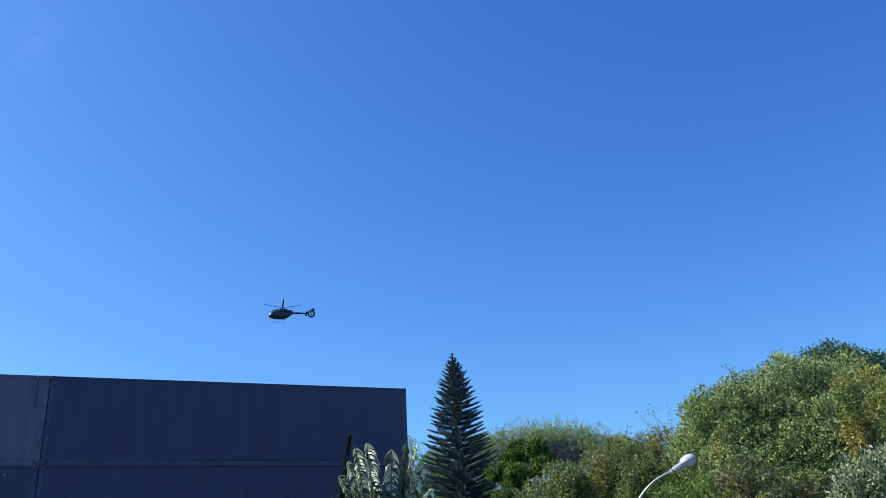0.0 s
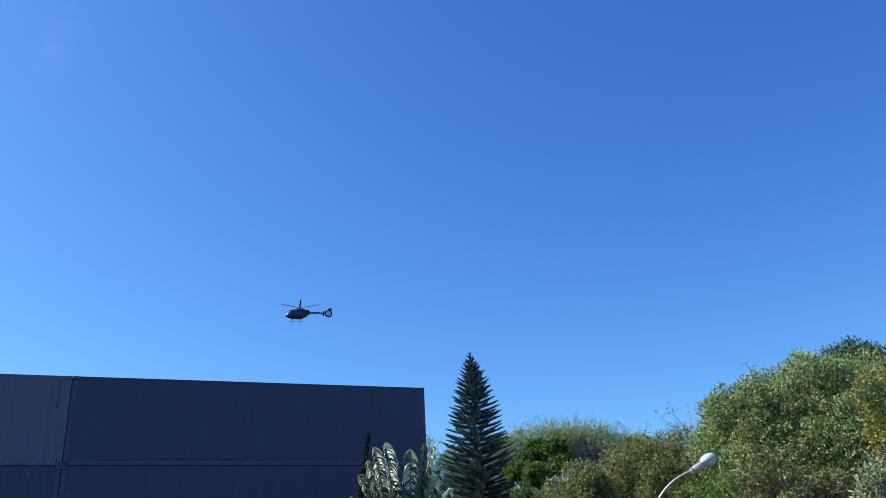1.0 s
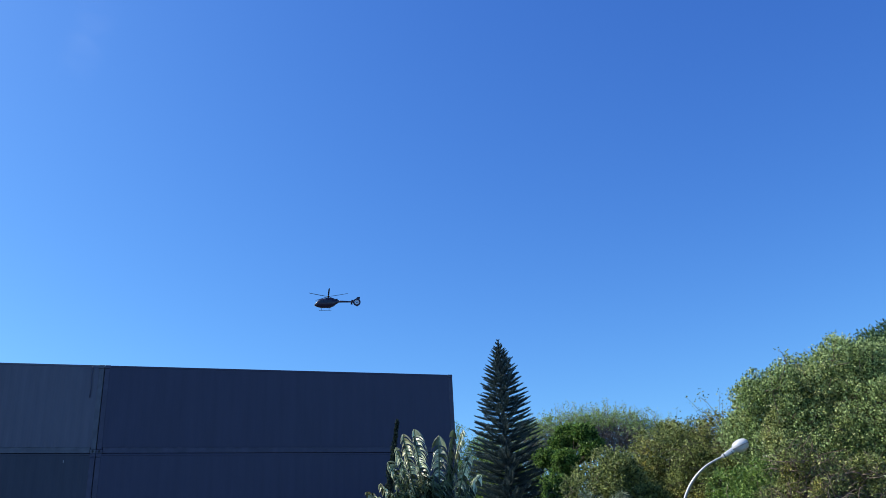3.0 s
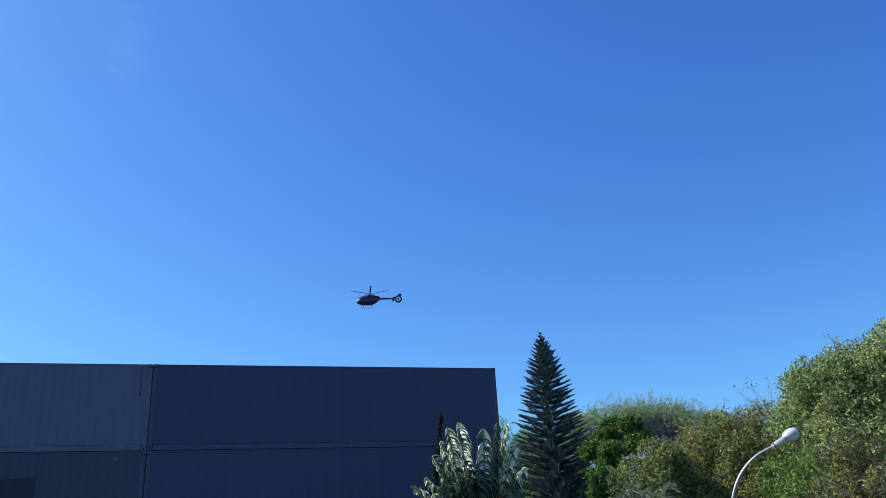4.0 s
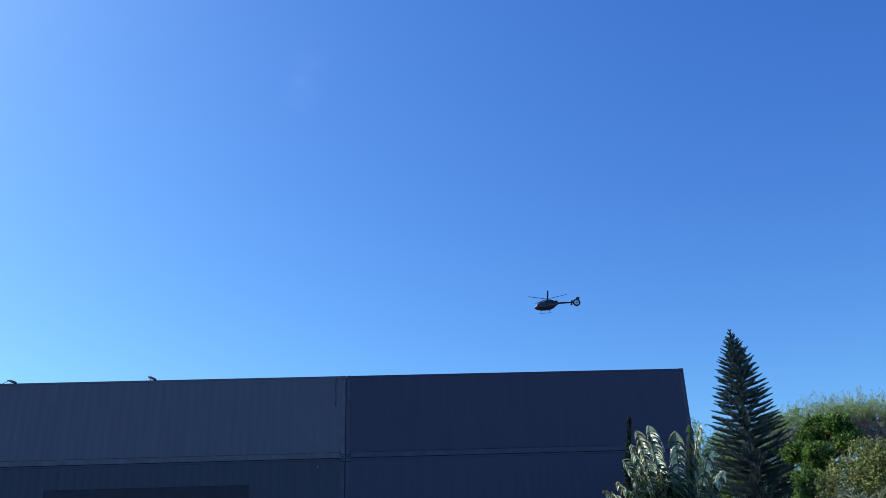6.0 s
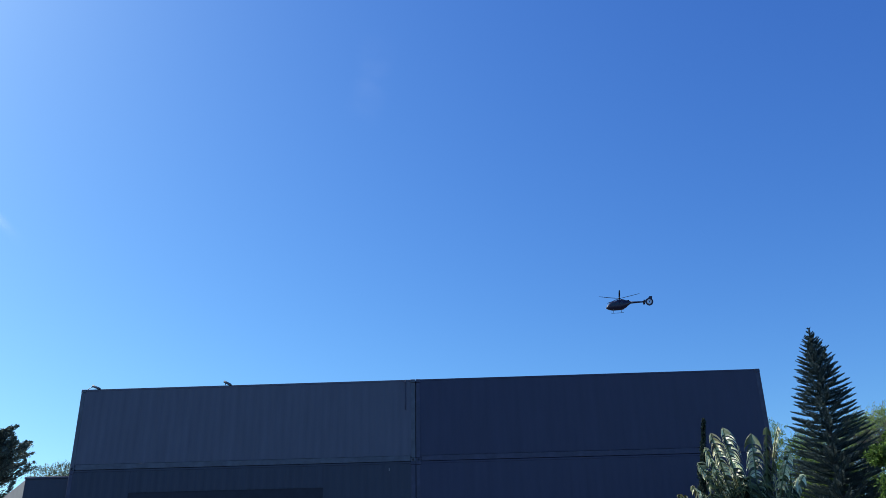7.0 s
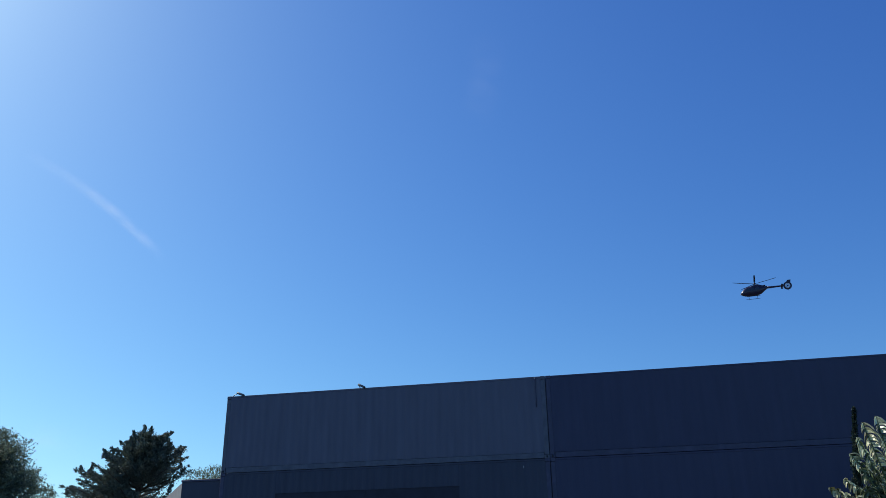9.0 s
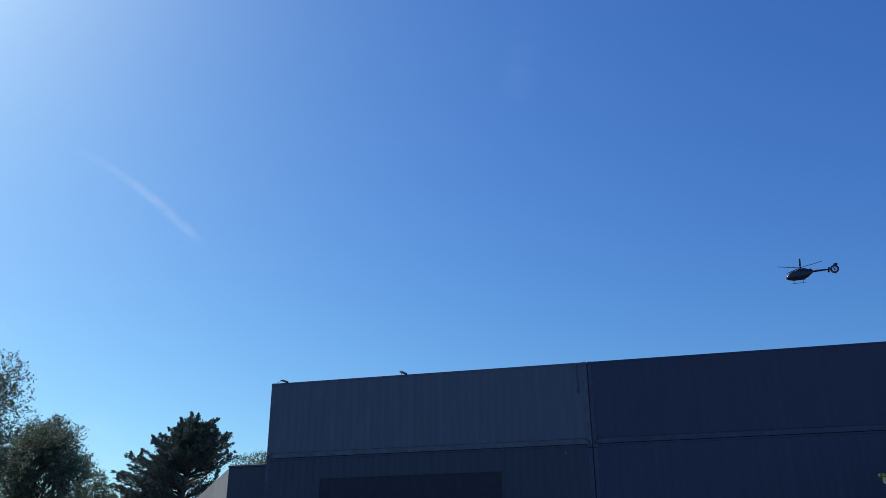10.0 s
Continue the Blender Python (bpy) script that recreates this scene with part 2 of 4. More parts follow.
def container(x0, z0, paint, rail, label, opening=None, rib=0.011):
    """A forty-foot box with its left front lower corner at x0, z0. opening: x from, x to, top, in its own metres."""
    t = thing("shipping_container", (x0, WALL_Y, z0), label, "shipping container", "stacked shipping containers")
    L, D, H = LONG, DEEP, TIER
    post = 0.16

    def sheet(name, xa, xb, za, zb, y=0.012, turn=0.0, at=(0, 0, 0), text=""):
        v, f = corrugated(xa, xb, za, zb, rib)
        ob = put(name, mesh_of(name, v, f, paint), t, text)
        ob.matrix_local = pose(at[0], at[1] + y, at[2], 0, 0, turn)
        return ob

    if opening:
        oa, ob_, oz = opening
        sheet("side_panel", post, oa, 0.201, H - 0.075)
        sheet("side_panel", ob_, L - post, 0.201, H - 0.075)
        v, f = corrugated(oa, ob_, oz, H - 0.075, deep=0.012)
        lintel = put("lintel_panel", mesh_of("lintel_panel", v, f, paint), t)
        lintel.matrix_local = pose(0, 0.010, 0)
        n = 2
        w = (ob_ - oa) / n
        for i in range(n):
            part("shutter_panel", boxed(oa + 0.002 + i * w, oa - 0.002 + (i + 1) * w, 0.03, 0.07, 0.21, oz - 0.004), SHUTTER, t)
    else:
        sheet("side_panel", post, L - post, 0.201, H - 0.075)
    sheet("back_panel", post, L - post, 0.21, H - 0.075, y=0, turn=180, at=(L, D - 0.012, 0))
    sheet("end_panel", post, D - post, 0.21, H - 0.075, y=0, turn=-90, at=(0.012, D, 0))
    sheet("end_panel", post, D - post, 0.21, H - 0.075, y=0, turn=90, at=(L - 0.012, 0, 0))
    part("roof_panel", boxed(0.05, L - 0.05, 0.05, D - 0.05, H - 0.05, H - 0.03), paint, t)
    part("floor_panel", boxed(0.05, L - 0.05, 0.05, D - 0.05, 0.06, 0.16), STEEL_DARK, t)
    for y0, y1 in ((0.022, 0.08), (D - 0.08, D - 0.022)):
        part("bottom_rail", boxed(0.182, L - 0.182, y0, y1, 0.012, 0.195, 0.006), rail, t)
        part("top_rail", boxed(0.182, L - 0.182, y0 - 0.008 if y0 < 1 else y0, y1, H - 0.072, H - 0.006, 0.006), paint, t)
    for xa in (0.004, L - post):
        for ya in (0.006, D - post):
            part("corner_post", boxed(xa, xa + post - 0.004, ya, ya + post - 0.006, 0.122, H - 0.122, 0.012), rail, t)
    for xa in (0.0, L - 0.178):
        for ya in (0.0, D - 0.162):
            for za in (0.0, H - 0.118):
                bm = boxed(xa, xa + 0.178, ya, ya + 0.162, za, za + 0.118, 0.010)
                cast = part("corner_casting", bm, rail, t)
                if ya == 0.0 and za == 0.0:
                    # flat black disc: the dark inside of the hole is put in as colour
                    hole = bmesh.new()
                    bmesh.ops.create_cone(hole, cap_ends=True, segments=14, radius1=0.03, radius2=0.03, depth=0.006,
                                          matrix=pose(xa + 0.089, -0.002, za + 0.059, 90))
                    for v in hole.verts:
                        v.co.z = za + 0.059 + (v.co.z - za - 0.059) * 1.35
                    part("casting_hole", hole, VOID_BLACK, cast)
    return t


GAP = 0.007
X_LEFT, X_RIGHT = SEAM_X - GAP - LONG, SEAM_X + GAP
for tier in range(3):
    z = FOOT + tier * TIER
    top = tier == 2
    container(X_LEFT, z, PAINT_GREY if top else PAINT_LOW, RAIL_GREY if top else RAIL_NAVY,
              "slate grey corrugated steel shipping container, top of the stack" if top else
              ("dark painted corrugated steel container with a shuttered opening" if tier == 1 else
               "dark painted corrugated steel container standing on concrete footings"),
              opening=(2.20, 9.00, 5.03 - z) if tier == 1 else None)
    container(X_RIGHT, z, PAINT_NAVY, RAIL_NAVY,
              "navy blue corrugated steel shipping container, top of the stack" if top else
              "navy blue corrugated steel shipping container under another", rib=0.007)
for x in (X_LEFT, SEAM_X - 0.6, X_RIGHT + LONG - 1.2):
    bm = boxed(x, x + 1.2, WALL_Y + 0.02, WALL_Y + DEEP - 0.02, -0.05, FOOT, 0.01)
    tagged(part("footing", bm, CONCRETE, None), "low grey concrete footing under the containers", "footing", "concrete footings")

# added black filler, blocks the sky behind the gap between the stacks
bm = boxed(SEAM_X - 0.0065, SEAM_X + 0.0065, WALL_Y + 0.05, WALL_Y + 0.09, FOOT, FOOT + 3 * TIER - 0.05)
tagged(part("joint_filler", bm, VOID_BLACK, None), "black filler strip added to keep sky from showing through the container joint", "sealing strip")


def cable_drop():
    t = thing("wall_cable", (-2.51, WALL_Y - 0.004, 7.62), "thin dark cable hanging down the container side", "cable")
    pts = [(0.0, 0.0, 0.0), (0.012, -0.01, 0.3), (-0.006, -0.008, 0.7), (0.004, -0.01, 1.0), (0.004, -0.006, 1.04)]
    tube("cable_run", pts, [0.016] * 5, RAIL_NAVY, t, 6)
    part("cable_clip", boxed(-0.03, 0.04, -0.028, 0.012, 0.96, 1.0, 0.004), RAIL_NAVY, t)


cable_drop()



def small_fittings():
    bm = boxed(-3.078, -3.058, WALL_Y - 0.004, WALL_Y + 0.014, 5.53, 5.61, 0.002)
    tagged(part("wall_tag", bm, POLE_GREY, None), "tiny pale tag stuck on the dark container side", "tag")


small_fittings()


def floodlight(x, lean):
    """A tube-shaped flood lamp on a bent bracket, clamped to the roof edge, aimed down over the front."""
    t = thing("roof_floodlight", (x, WALL_Y + 0.06, FOOT + 3 * TIER - 0.018), "small grey tube floodlight tilted on a roof edge bracket", "floodlight", "roof floodlights")
    part("base_plate", boxed(-0.07, 0.07, -0.03, 0.05, 0.0, 0.012, 0.003), STEEL_DARK, t)
    if lean:
        tube("bracket_arm", [(-0.20, 0, 0.01), (-0.10, 0, 0.075), (0.02, 0, 0.13)], [0.012] * 3, ALU, t, 6)
    else:
        tube("bracket_arm", [(-0.05, 0, 0.01), (-0.09, 0, 0.08), (-0.10, 0, 0.15)], [0.014] * 3, ALU, t, 6)
    a0, a1 = Vector((-0.02, -0.02, 0.165 if not lean else 0.15)), Vector((0.30, -0.06, 0.02))
    if not lean:
        a0.x, a1.x = -0.14, 0.14
    tube("lamp_housing", [a0, a0.lerp(a1, 0.04), a0.lerp(a1, 0.5), a0.lerp(a1, 0.96), a1], [0.026, 0.042, 0.044, 0.042, 0.028], ALU, t, 12)
    way = (a1 - a0).normalized()
    tube("lamp_lens", [a1 - way * 0.004, a1 + way * 0.014], [0.036, 0.030], HELI_GLASS, t, 12)


floodlight(-13.96, True)
floodlight(-8.98, False)


def annex():
    """A lower dark block beside the stack with a raking beige flank."""
    t = thing("annex_building", (-16.05, WALL_Y + 0.35, 0), "low dark annex with a raking beige plastered flank wall", "building")
    part("front_wall", boxed(0, 1.70, 0, 0.2, 0, 5.62), PAINT_LOW, t)
    part("coping", boxed(-0.03, 1.70, -0.03, 2.2, 5.622, 5.70, 0.01), RAIL_NAVY, t)
    part("back_wall", boxed(0, 1.70, 2.0, 2.2, 0, 5.62), PAINT_LOW, t)
    bm = bmesh.new()
    far = [(-0.004, 0.0), (-3.9, 3.2)]
    ring = []
    for (px, py), z in ((far[0], 0.0), (far[0], 5.60), (far[1], 4.24), (far[1], 0.0)):
        ring.append((px, py, z))
    back_ring = [(px + 0.13, py + 0.15, z) for px, py, z in ring]
    vs = [bm.verts.new(v) for v in ring + back_ring]
    bm.faces.new(vs[:4])
    bm.faces.new(vs[4:][::-1])
    for i in range(4):
        j = (i + 1) % 4
        bm.faces.new((vs[i], vs[i + 4], vs[j + 4], vs[j]))
    bmesh.ops.recalc_face_normals(bm, faces=bm.faces)
    part("raking_wall", bm, BEIGE, t, "beige plastered raking wall in the sun")


annex()

# ---- plants ----
def leaf_quads(rng, pos, length, width, up=0.35, axis=None, fold=0.25):
    """Folded leaf blades at the given places, turned at random."""
    n = len(pos)
    d = rng.normal(size=(n, 3)) if axis is None else axis + rng.normal(size=(n, 3)) * 0.35
    d[:, 2] += up * (1 if axis is None else 0)
    d /= np.linalg.norm(d, axis=1)[:, None]
    s = np.cross(d, rng.normal(size=(n, 3)))
    s /= np.linalg.norm(s, axis=1)[:, None] + 1e-9
    nrm = np.cross(d, s)
    k = rng.uniform(0.65, 1.3, n)[:, None]
    l, w = length * k, width * k * rng.uniform(0.8, 1.2, n)[:, None]
    base = pos
    tip = pos + d * l - nrm * l * 0.12
    lift = nrm * w * fold
    mid = pos + d * l * 0.5
    return np.stack([base, mid + s * w / 2 + lift, tip, mid - s * w / 2 + lift], axis=1)


def spray_leaves(rng, los, sprays, per, leaf, shell=0.72, inner=0.22, ragged=0.12):
    """Leaves in small sprays near the surface of rounded lobes (x, y, z, rx, ry, rz): places and the way each one points."""
    los = np.asarray(los, float)
    area = los[:, 3] * los[:, 4] + los[:, 4] * los[:, 5]
    which = rng.choice(len(los), sprays, p=area / area.sum())
    v = rng.normal(size=(sprays, 3))
    v[:, 2] += 0.25
    v /= np.linalg.norm(v, axis=1)[:, None]
    r = np.where(rng.random(sprays) < inner, rng.uniform(0.15, shell, sprays), shell + (1.02 - shell) * rng.random(sprays) ** 0.7)
    r *= 1 + ragged * rng.normal(size=sprays) * (rng.random(sprays) < 0.3)
    lump = 1 + 0.10 * np.sin(v[:, 0] * 7 + which) * np.sin(v[:, 1] * 6 + 2 * which) + 0.08 * np.sin(v[:, 2] * 9 + which * 1.7)
    c = los[which, :3] + v * los[which, 3:] * (r * lump)[:, None]
    way = v + rng.normal(size=v.shape) * 0.35
    way[:, 2] += 0.45
    way /= np.linalg.norm(way, axis=1)[:, None]
    c, way = np.repeat(c, per, axis=0), np.repeat(way, per, axis=0)
    n = len(c)
    p = c + way * (leaf[0] * rng.uniform(-1.3, 1.0, n))[:, None] + rng.normal(size=(n, 3)) * leaf[0] * 0.30
    axis = way * rng.uniform(0.1, 0.9, n)[:, None] + rng.normal(size=(n, 3)) * 0.62
    return p, axis / (np.linalg.norm(axis, axis=1)[:, None] + 1e-9)


def limb(rng, a, b, r0, r1, bend=0.12, steps=5):
    """A wavering limb from a to b: points and radii."""
    a, b = Vector(a), Vector(b)
    length = (b - a).length
    off = Vector(rng.normal(size=3)) * length * bend
    pts, rad = [], []
    for i in range(steps + 1):
        s = i / steps
        pts.append(a.lerp(b, s) + off * math.sin(s * math.pi) * 0.5 + Vector(rng.normal(size=3)) * length * 0.012 * (0 < i < steps))
        rad.append(r0 + (r1 - r0) * s)
    return pts, rad


def join_tubes(name, runs, mat, parent, sides=6):
    verts, faces = [], []
    for pts, rad in runs:
        v, f = tube_arrays(pts, rad, sides, len(verts))
        verts += v
        faces += f
    return put(name, mesh_of(name, verts, faces, mat, True), parent)


def polar(az, dist):
    return math.sin(radians(az)) * dist, math.cos(radians(az)) * dist


def broad_tree(seed, place, crown, label, leaf_mat, count, leaf=(0.085, 0.042), lobes=26, lobe=0.36, trunk=0.2, bark=BARK,
               twigs=0, shell=0.72, name="tree", category="tree", twig_len=0.8, clump=(0.35, 0.74), per=8, inner=0.22,
               skirt=3.2, stems=0, twig_bark=None):
    """A broadleaf tree. crown: centre height, half width across, half depth, half height. skirt: leaves thin out below it."""
    rng = np.random.default_rng(seed)
    t = thing(name, (*place, 0), label, category)
    zc, rx, ry, rz = crown
    los = []
    for i in range(lobes):
        v = rng.normal(size=3)
        v /= np.linalg.norm(v)
        q = rng.uniform(*clump)
        s = lobe * rng.uniform(0.75, 1.25)
        c = (v[0] * rx * q, v[1] * ry * q, zc + v[2] * rz * q)
        los.append((*c, rx * s, ry * s, rz * s))
    # trunk and limbs
    fork = max(0.5, zc - 0.45 * rz)
    tr = limb(rng, (0, 0, -0.1), (rng.normal() * 0.1, rng.normal() * 0.1, fork), trunk, trunk * 0.75, 0.05)
    join_tubes("trunk", [tr], bark, t, 10)
    runs = []
    for lo in los:
        pts, rad = limb(rng, tr[0][-1], tr[0][-1].lerp(Vector(lo[:3]), 0.78), trunk * 0.30, 0.016, 0.16)
        runs.append((pts, rad))
        for k in range(3 if len(los) < 50 else 1):
            v = Vector(rng.normal(size=3)).normalized()
            v.z = abs(v.z)
            runs.append(limb(rng, pts[3], (lo[0] + v.x * lo[3] * 0.9, lo[1] + v.y * lo[4] * 0.9, lo[2] + v.z * lo[5] * 0.9), 0.018, 0.006, 0.2, 4))
    join_tubes("branchwork", runs, bark, t, 5)
    fine, tips = [], []
    for k in range(twigs):
        lo = los[rng.integers(len(los))]
        v = Vector(rng.normal(size=3)).normalized()
        v.z = abs(v.z) * 1.2
        v.normalize()
        a0 = Vector((lo[0] + v.x * lo[3] * 0.6, lo[1] + v.y * lo[4] * 0.6, lo[2] + v.z * lo[5] * 0.6))
        b0 = Vector((lo[0] + v.x * lo[3], lo[1] + v.y * lo[4], lo[2] + v.z * lo[5])) + v * twig_len * rng.uniform(0.1, 0.6)
        b0 += Vector(rng.normal(size=3)) * 0.25 * twig_len
        fine.append(limb(rng, a0, b0, 0.014, 0.005, 0.2, 3))
        tips.append(tuple(b0))
    for k in range(stems):      # bare stems showing on the face of the crown
        lo = los[rng.integers(len(los))]
        v = Vector(rng.normal(size=3)).normalized()
        v.z = -abs(v.z) * 0.6
        a0 = Vector((lo[0] + v.x * lo[3] * 1.02, lo[1] + v.y * lo[4] * 1.02, lo[2] + v.z * lo[5] * 1.02))
        w = Vector(rng.normal(size=3))
        w.z = abs(w.z) * 0.4
        fine.append(limb(rng, a0, a0 + w.normalized() * rng.uniform(0.3, 0.9), 0.016, 0.006, 0.35, 4))
    if fine:
        tagged(join_tubes("twigwork", fine, twig_bark or bark, t, 4), kind="stuff")
    p, axis = spray_leaves(rng, los, count // per, per, leaf, shell, inner)
    front = -np.array(place) / math.hypot(*place)      # the side towards the yard is the fuller one
    keep = ((p[:, :2] @ front > -0.35 * rx) | (rng.random(len(p)) < 0.30)) & ((p[:, 2] > skirt) | (rng.random(len(p)) < 0.35)) & (p[:, 2] > 0.15)
    p, axis = p[keep], axis[keep]
    if tips:
        tp = np.repeat(np.array(tips), 5, axis=0)
        p = np.concatenate([p, tp + rng.normal(size=tp.shape) * 0.06])
        axis = np.concatenate([axis, rng.normal(size=tp.shape) + np.array([0, 0, 0.4])])
    put("crown", quads_mesh("crown", leaf_quads(rng, p, *leaf, axis=axis * 1.6), leaf_mat), t)
    return t


def airy_tree(seed, place, half, deep, top, label):
    """A half-bare tree: a fan of grey limbs and twigs, fine leaves at its upper tips only."""
    rng = np.random.default_rng(seed)
    t = thing("tree", (*place, 0), label, "tree")
    tr = limb(rng, (0, 0, -0.1), (0.1, 0, 2.6), 0.22, 0.16, 0.05)
    join_tubes("trunk", [tr], BARK_GREY, t, 10)

    def roof(x, y):
        return top - 1.0 * (x / half) ** 2 - 0.9 * (y / deep) ** 2 + 0.10 * math.sin(x * 2.1) + 0.12 * math.sin(x * 4.7 + y)

    runs, fine, base, axis = [], [], [], []
    for i in range(70):
        x, y = rng.uniform(-0.95, 0.95) * half, rng.uniform(-0.9, 0.9) * deep
        knee = Vector((x * 0.8, y * 0.8, roof(x, y) - rng.uniform(1.6, 2.6)))
        runs.append(limb(rng, tr[0][-1], knee, 0.045, 0.022, 0.10))
        for k in range(6):
            tip = Vector((x + rng.normal() * 0.6, y + rng.normal() * 0.4, 0))
            tip.z = roof(tip.x, tip.y) - rng.uniform(0.3, 1.1)
            pts, rad = limb(rng, knee, tip, 0.024, 0.010, 0.12, 4)
            runs.append((pts, rad))
            for q in range(12):
                a0 = pts[rng.integers(1, 5)]
                b0 = a0 + Vector((rng.normal() * 0.48, rng.normal() * 0.35, rng.uniform(0.05, 0.55)))
                over = roof(b0.x, b0.y) + (rng.uniform(0.15, 0.55) if rng.random() < 0.05 else 0.05)
                b0.z = min(b0.z, over) if over < roof(b0.x, b0.y) + 0.1 else over
                fine.append(limb(rng, a0, b0, 0.010, 0.004, 0.15, 3))
                if b0.z > roof(b0.x, b0.y) - rng.uniform(0.3, 0.8):
                    way = (b0 - a0).normalized()
                    for w in range(22):
                        base.append(tuple(a0.lerp(b0, rng.uniform(0.35, 1.0)) + Vector(rng.normal(size=3)) * 0.05))
                        axis.append(tuple(way * 0.5 + Vector(rng.normal(size=3)) * 0.6))
    join_tubes("branchwork", runs, BARK_GREY, t, 5)
    tagged(join_tubes("twigwork", fine, BARK_GREY, t, 3), kind="stuff")
    put("crown", quads_mesh("crown", leaf_quads(rng, np.array(base), 0.085, 0.034, axis=np.array(axis) * 1.5), LEAF_LIME), t)


def araucaria(place, top, label, az):
    """A star pine: whorls of flat, feathered, upswept branches on a straight trunk, open enough to show the trunk."""
    rng = np.random.default_rng(11)
    t = thing("araucaria_pine", (*place, 0), label, "pine tree")
    tube("trunk", [(0, 0, -0.1), (0.03, 0, top * 0.3), (-0.02, 0.02, top * 0.7), (0, 0, top - 0.02)], [0.17, 0.14, 0.075, 0.010], BARK, t, 10)
    fuller = np.array([math.cos(radians(az)), -math.sin(radians(az)), 0.0])
    runs, base, axis, lens = [], [], [], []
    z = top - 0.12
    while z > 1.8:
        drop = top - z
        reach = 0.02 + 0.42 * drop if drop < 1.7 else 0.734 + 0.28 * (drop - 1.7)
        reach = min(reach, 2.15)
        n = 6 if drop < 0.6 else 9
        turn = rng.uniform(0, 2 * math.pi)
        for k in range(n):
            ang = turn + 2 * math.pi * k / n + rng.normal() * 0.12
            out = np.array([math.cos(ang), math.sin(ang), 0.0])
            rr = reach * rng.uniform(0.92, 1.12) * (1 + 0.05 * float(out @ fuller) * min(1.0, drop / 2.5))
            side = np.array([-out[1], out[0], 0.0])
            zb = z + rng.normal() * 0.035
            lift = max(0.20, 0.62 - 0.14 * drop)
            pts = [tuple(out * rr * q + np.array([0, 0, zb + rr * (lift * q * q + 0.06 * q)])) for q in np.linspace(0, 1, 6)]
            rb = 0.014 + 0.008 * rr
            runs.append((pts, [rb, rb, rb * 0.9, rb * 0.8, rb * 0.6, 0.006]))
            m = int((12 + 22 * rr) * (1.0 if z > 4.4 else 0.45))
            for q in np.linspace(0.10, 1.0, m):
                i = min(int(q * 5), 4)
                c = np.array(pts[i]) + (np.array(pts[i + 1]) - np.array(pts[i])) * (q * 5 - i)
                along = np.array(pts[i + 1]) - np.array(pts[i])
                along /= np.linalg.norm(along)
                long = (0.03 + 0.23 * min(1.0, rr) * math.sin(math.pi * min(1.0, 0.22 + 0.72 * q))) * rng.uniform(0.8, 1.15)
                for sg in (-1, 1):
                    d = along * 0.72 + side * sg * rng.uniform(0.45, 0.75) + np.array([0, 0, rng.uniform(0.20, 0.60)])
                    base.append(c)
                    axis.append(d / np.linalg.norm(d))
                    lens.append(long)
        z -= 0.165 + 0.024 * min(drop, 4.0) + rng.normal() * 0.010
    join_tubes("branchwork", runs, NEEDLE, t, 5)
    base, axis, lens = np.array(base), np.array(axis), np.array(lens)[:, None]
    blades = []
    for r in range(2):          # each branchlet is a ropy shoot: two crossed blades and short needles standing off it
        s = np.cross(axis, rng.normal(size=axis.shape))
        s /= np.linalg.norm(s, axis=1)[:, None]
        blades.append(np.stack([base - s * 0.010, base + s * 0.010, base + axis * lens * 0.75 + s * 0.014, base + axis * lens], axis=1))
    for r in range(4):
        s = rng.normal(size=axis.shape)
        s -= axis * (s * axis).sum(axis=1)[:, None]
        s /= np.linalg.norm(s, axis=1)[:, None]
        c = base + axis * lens * rng.uniform(0.15, 0.95, (len(base), 1))
        d = (axis * 0.050 + s * 0.036) * np.minimum(1.0, lens * 6)
        w = np.cross(axis, s) * 0.009
        blades.append(np.stack([c - w, c + w, c + d + w * 0.5, c + d - w * 0.5], axis=1))
    put("crown", quads_mesh("crown", np.concatenate(blades), NEEDLE), t)
    return t


def column_cypress(place, top, half, label, lean=0.0):
    rng = np.random.default_rng(23)
    t = thing("columnar_cypress", (*place, 0), label, "cypress")
    tube("trunk", [(0, 0, -0.1), (lean * 0.25, 0, top * 0.5), (lean * 0.9, 0, top - 0.3)], [0.07, 0.04, 0.01], BARK, t, 8)
    n = 9000
    s = rng.random(n) ** 0.8
    ang = rng.uniform(0, 2 * math.pi, n)
    rad = half * np.clip(1.9 * (1 - s) ** 1.15, 0.02, 1) * (0.55 + 0.35 * np.sin(ang * 3 + s * 31) + 0.40 * np.sin(s * 57 + ang)) * rng.uniform(0.5, 1.1, n) + 0.008
    p = np.stack([np.cos(ang) * rad + lean * s ** 2, np.sin(ang) * rad, 0.3 + (top - 0.35) * s], axis=1)
    ax = np.stack([np.cos(ang) * 0.3 * (1 - s), np.sin(ang) * 0.3 * (1 - s), np.full(n, 0.9)], axis=1)
    put("crown", quads_mesh("crown", leaf_quads(rng, p, 0.10, 0.035, axis=ax), CYPRESS), t)


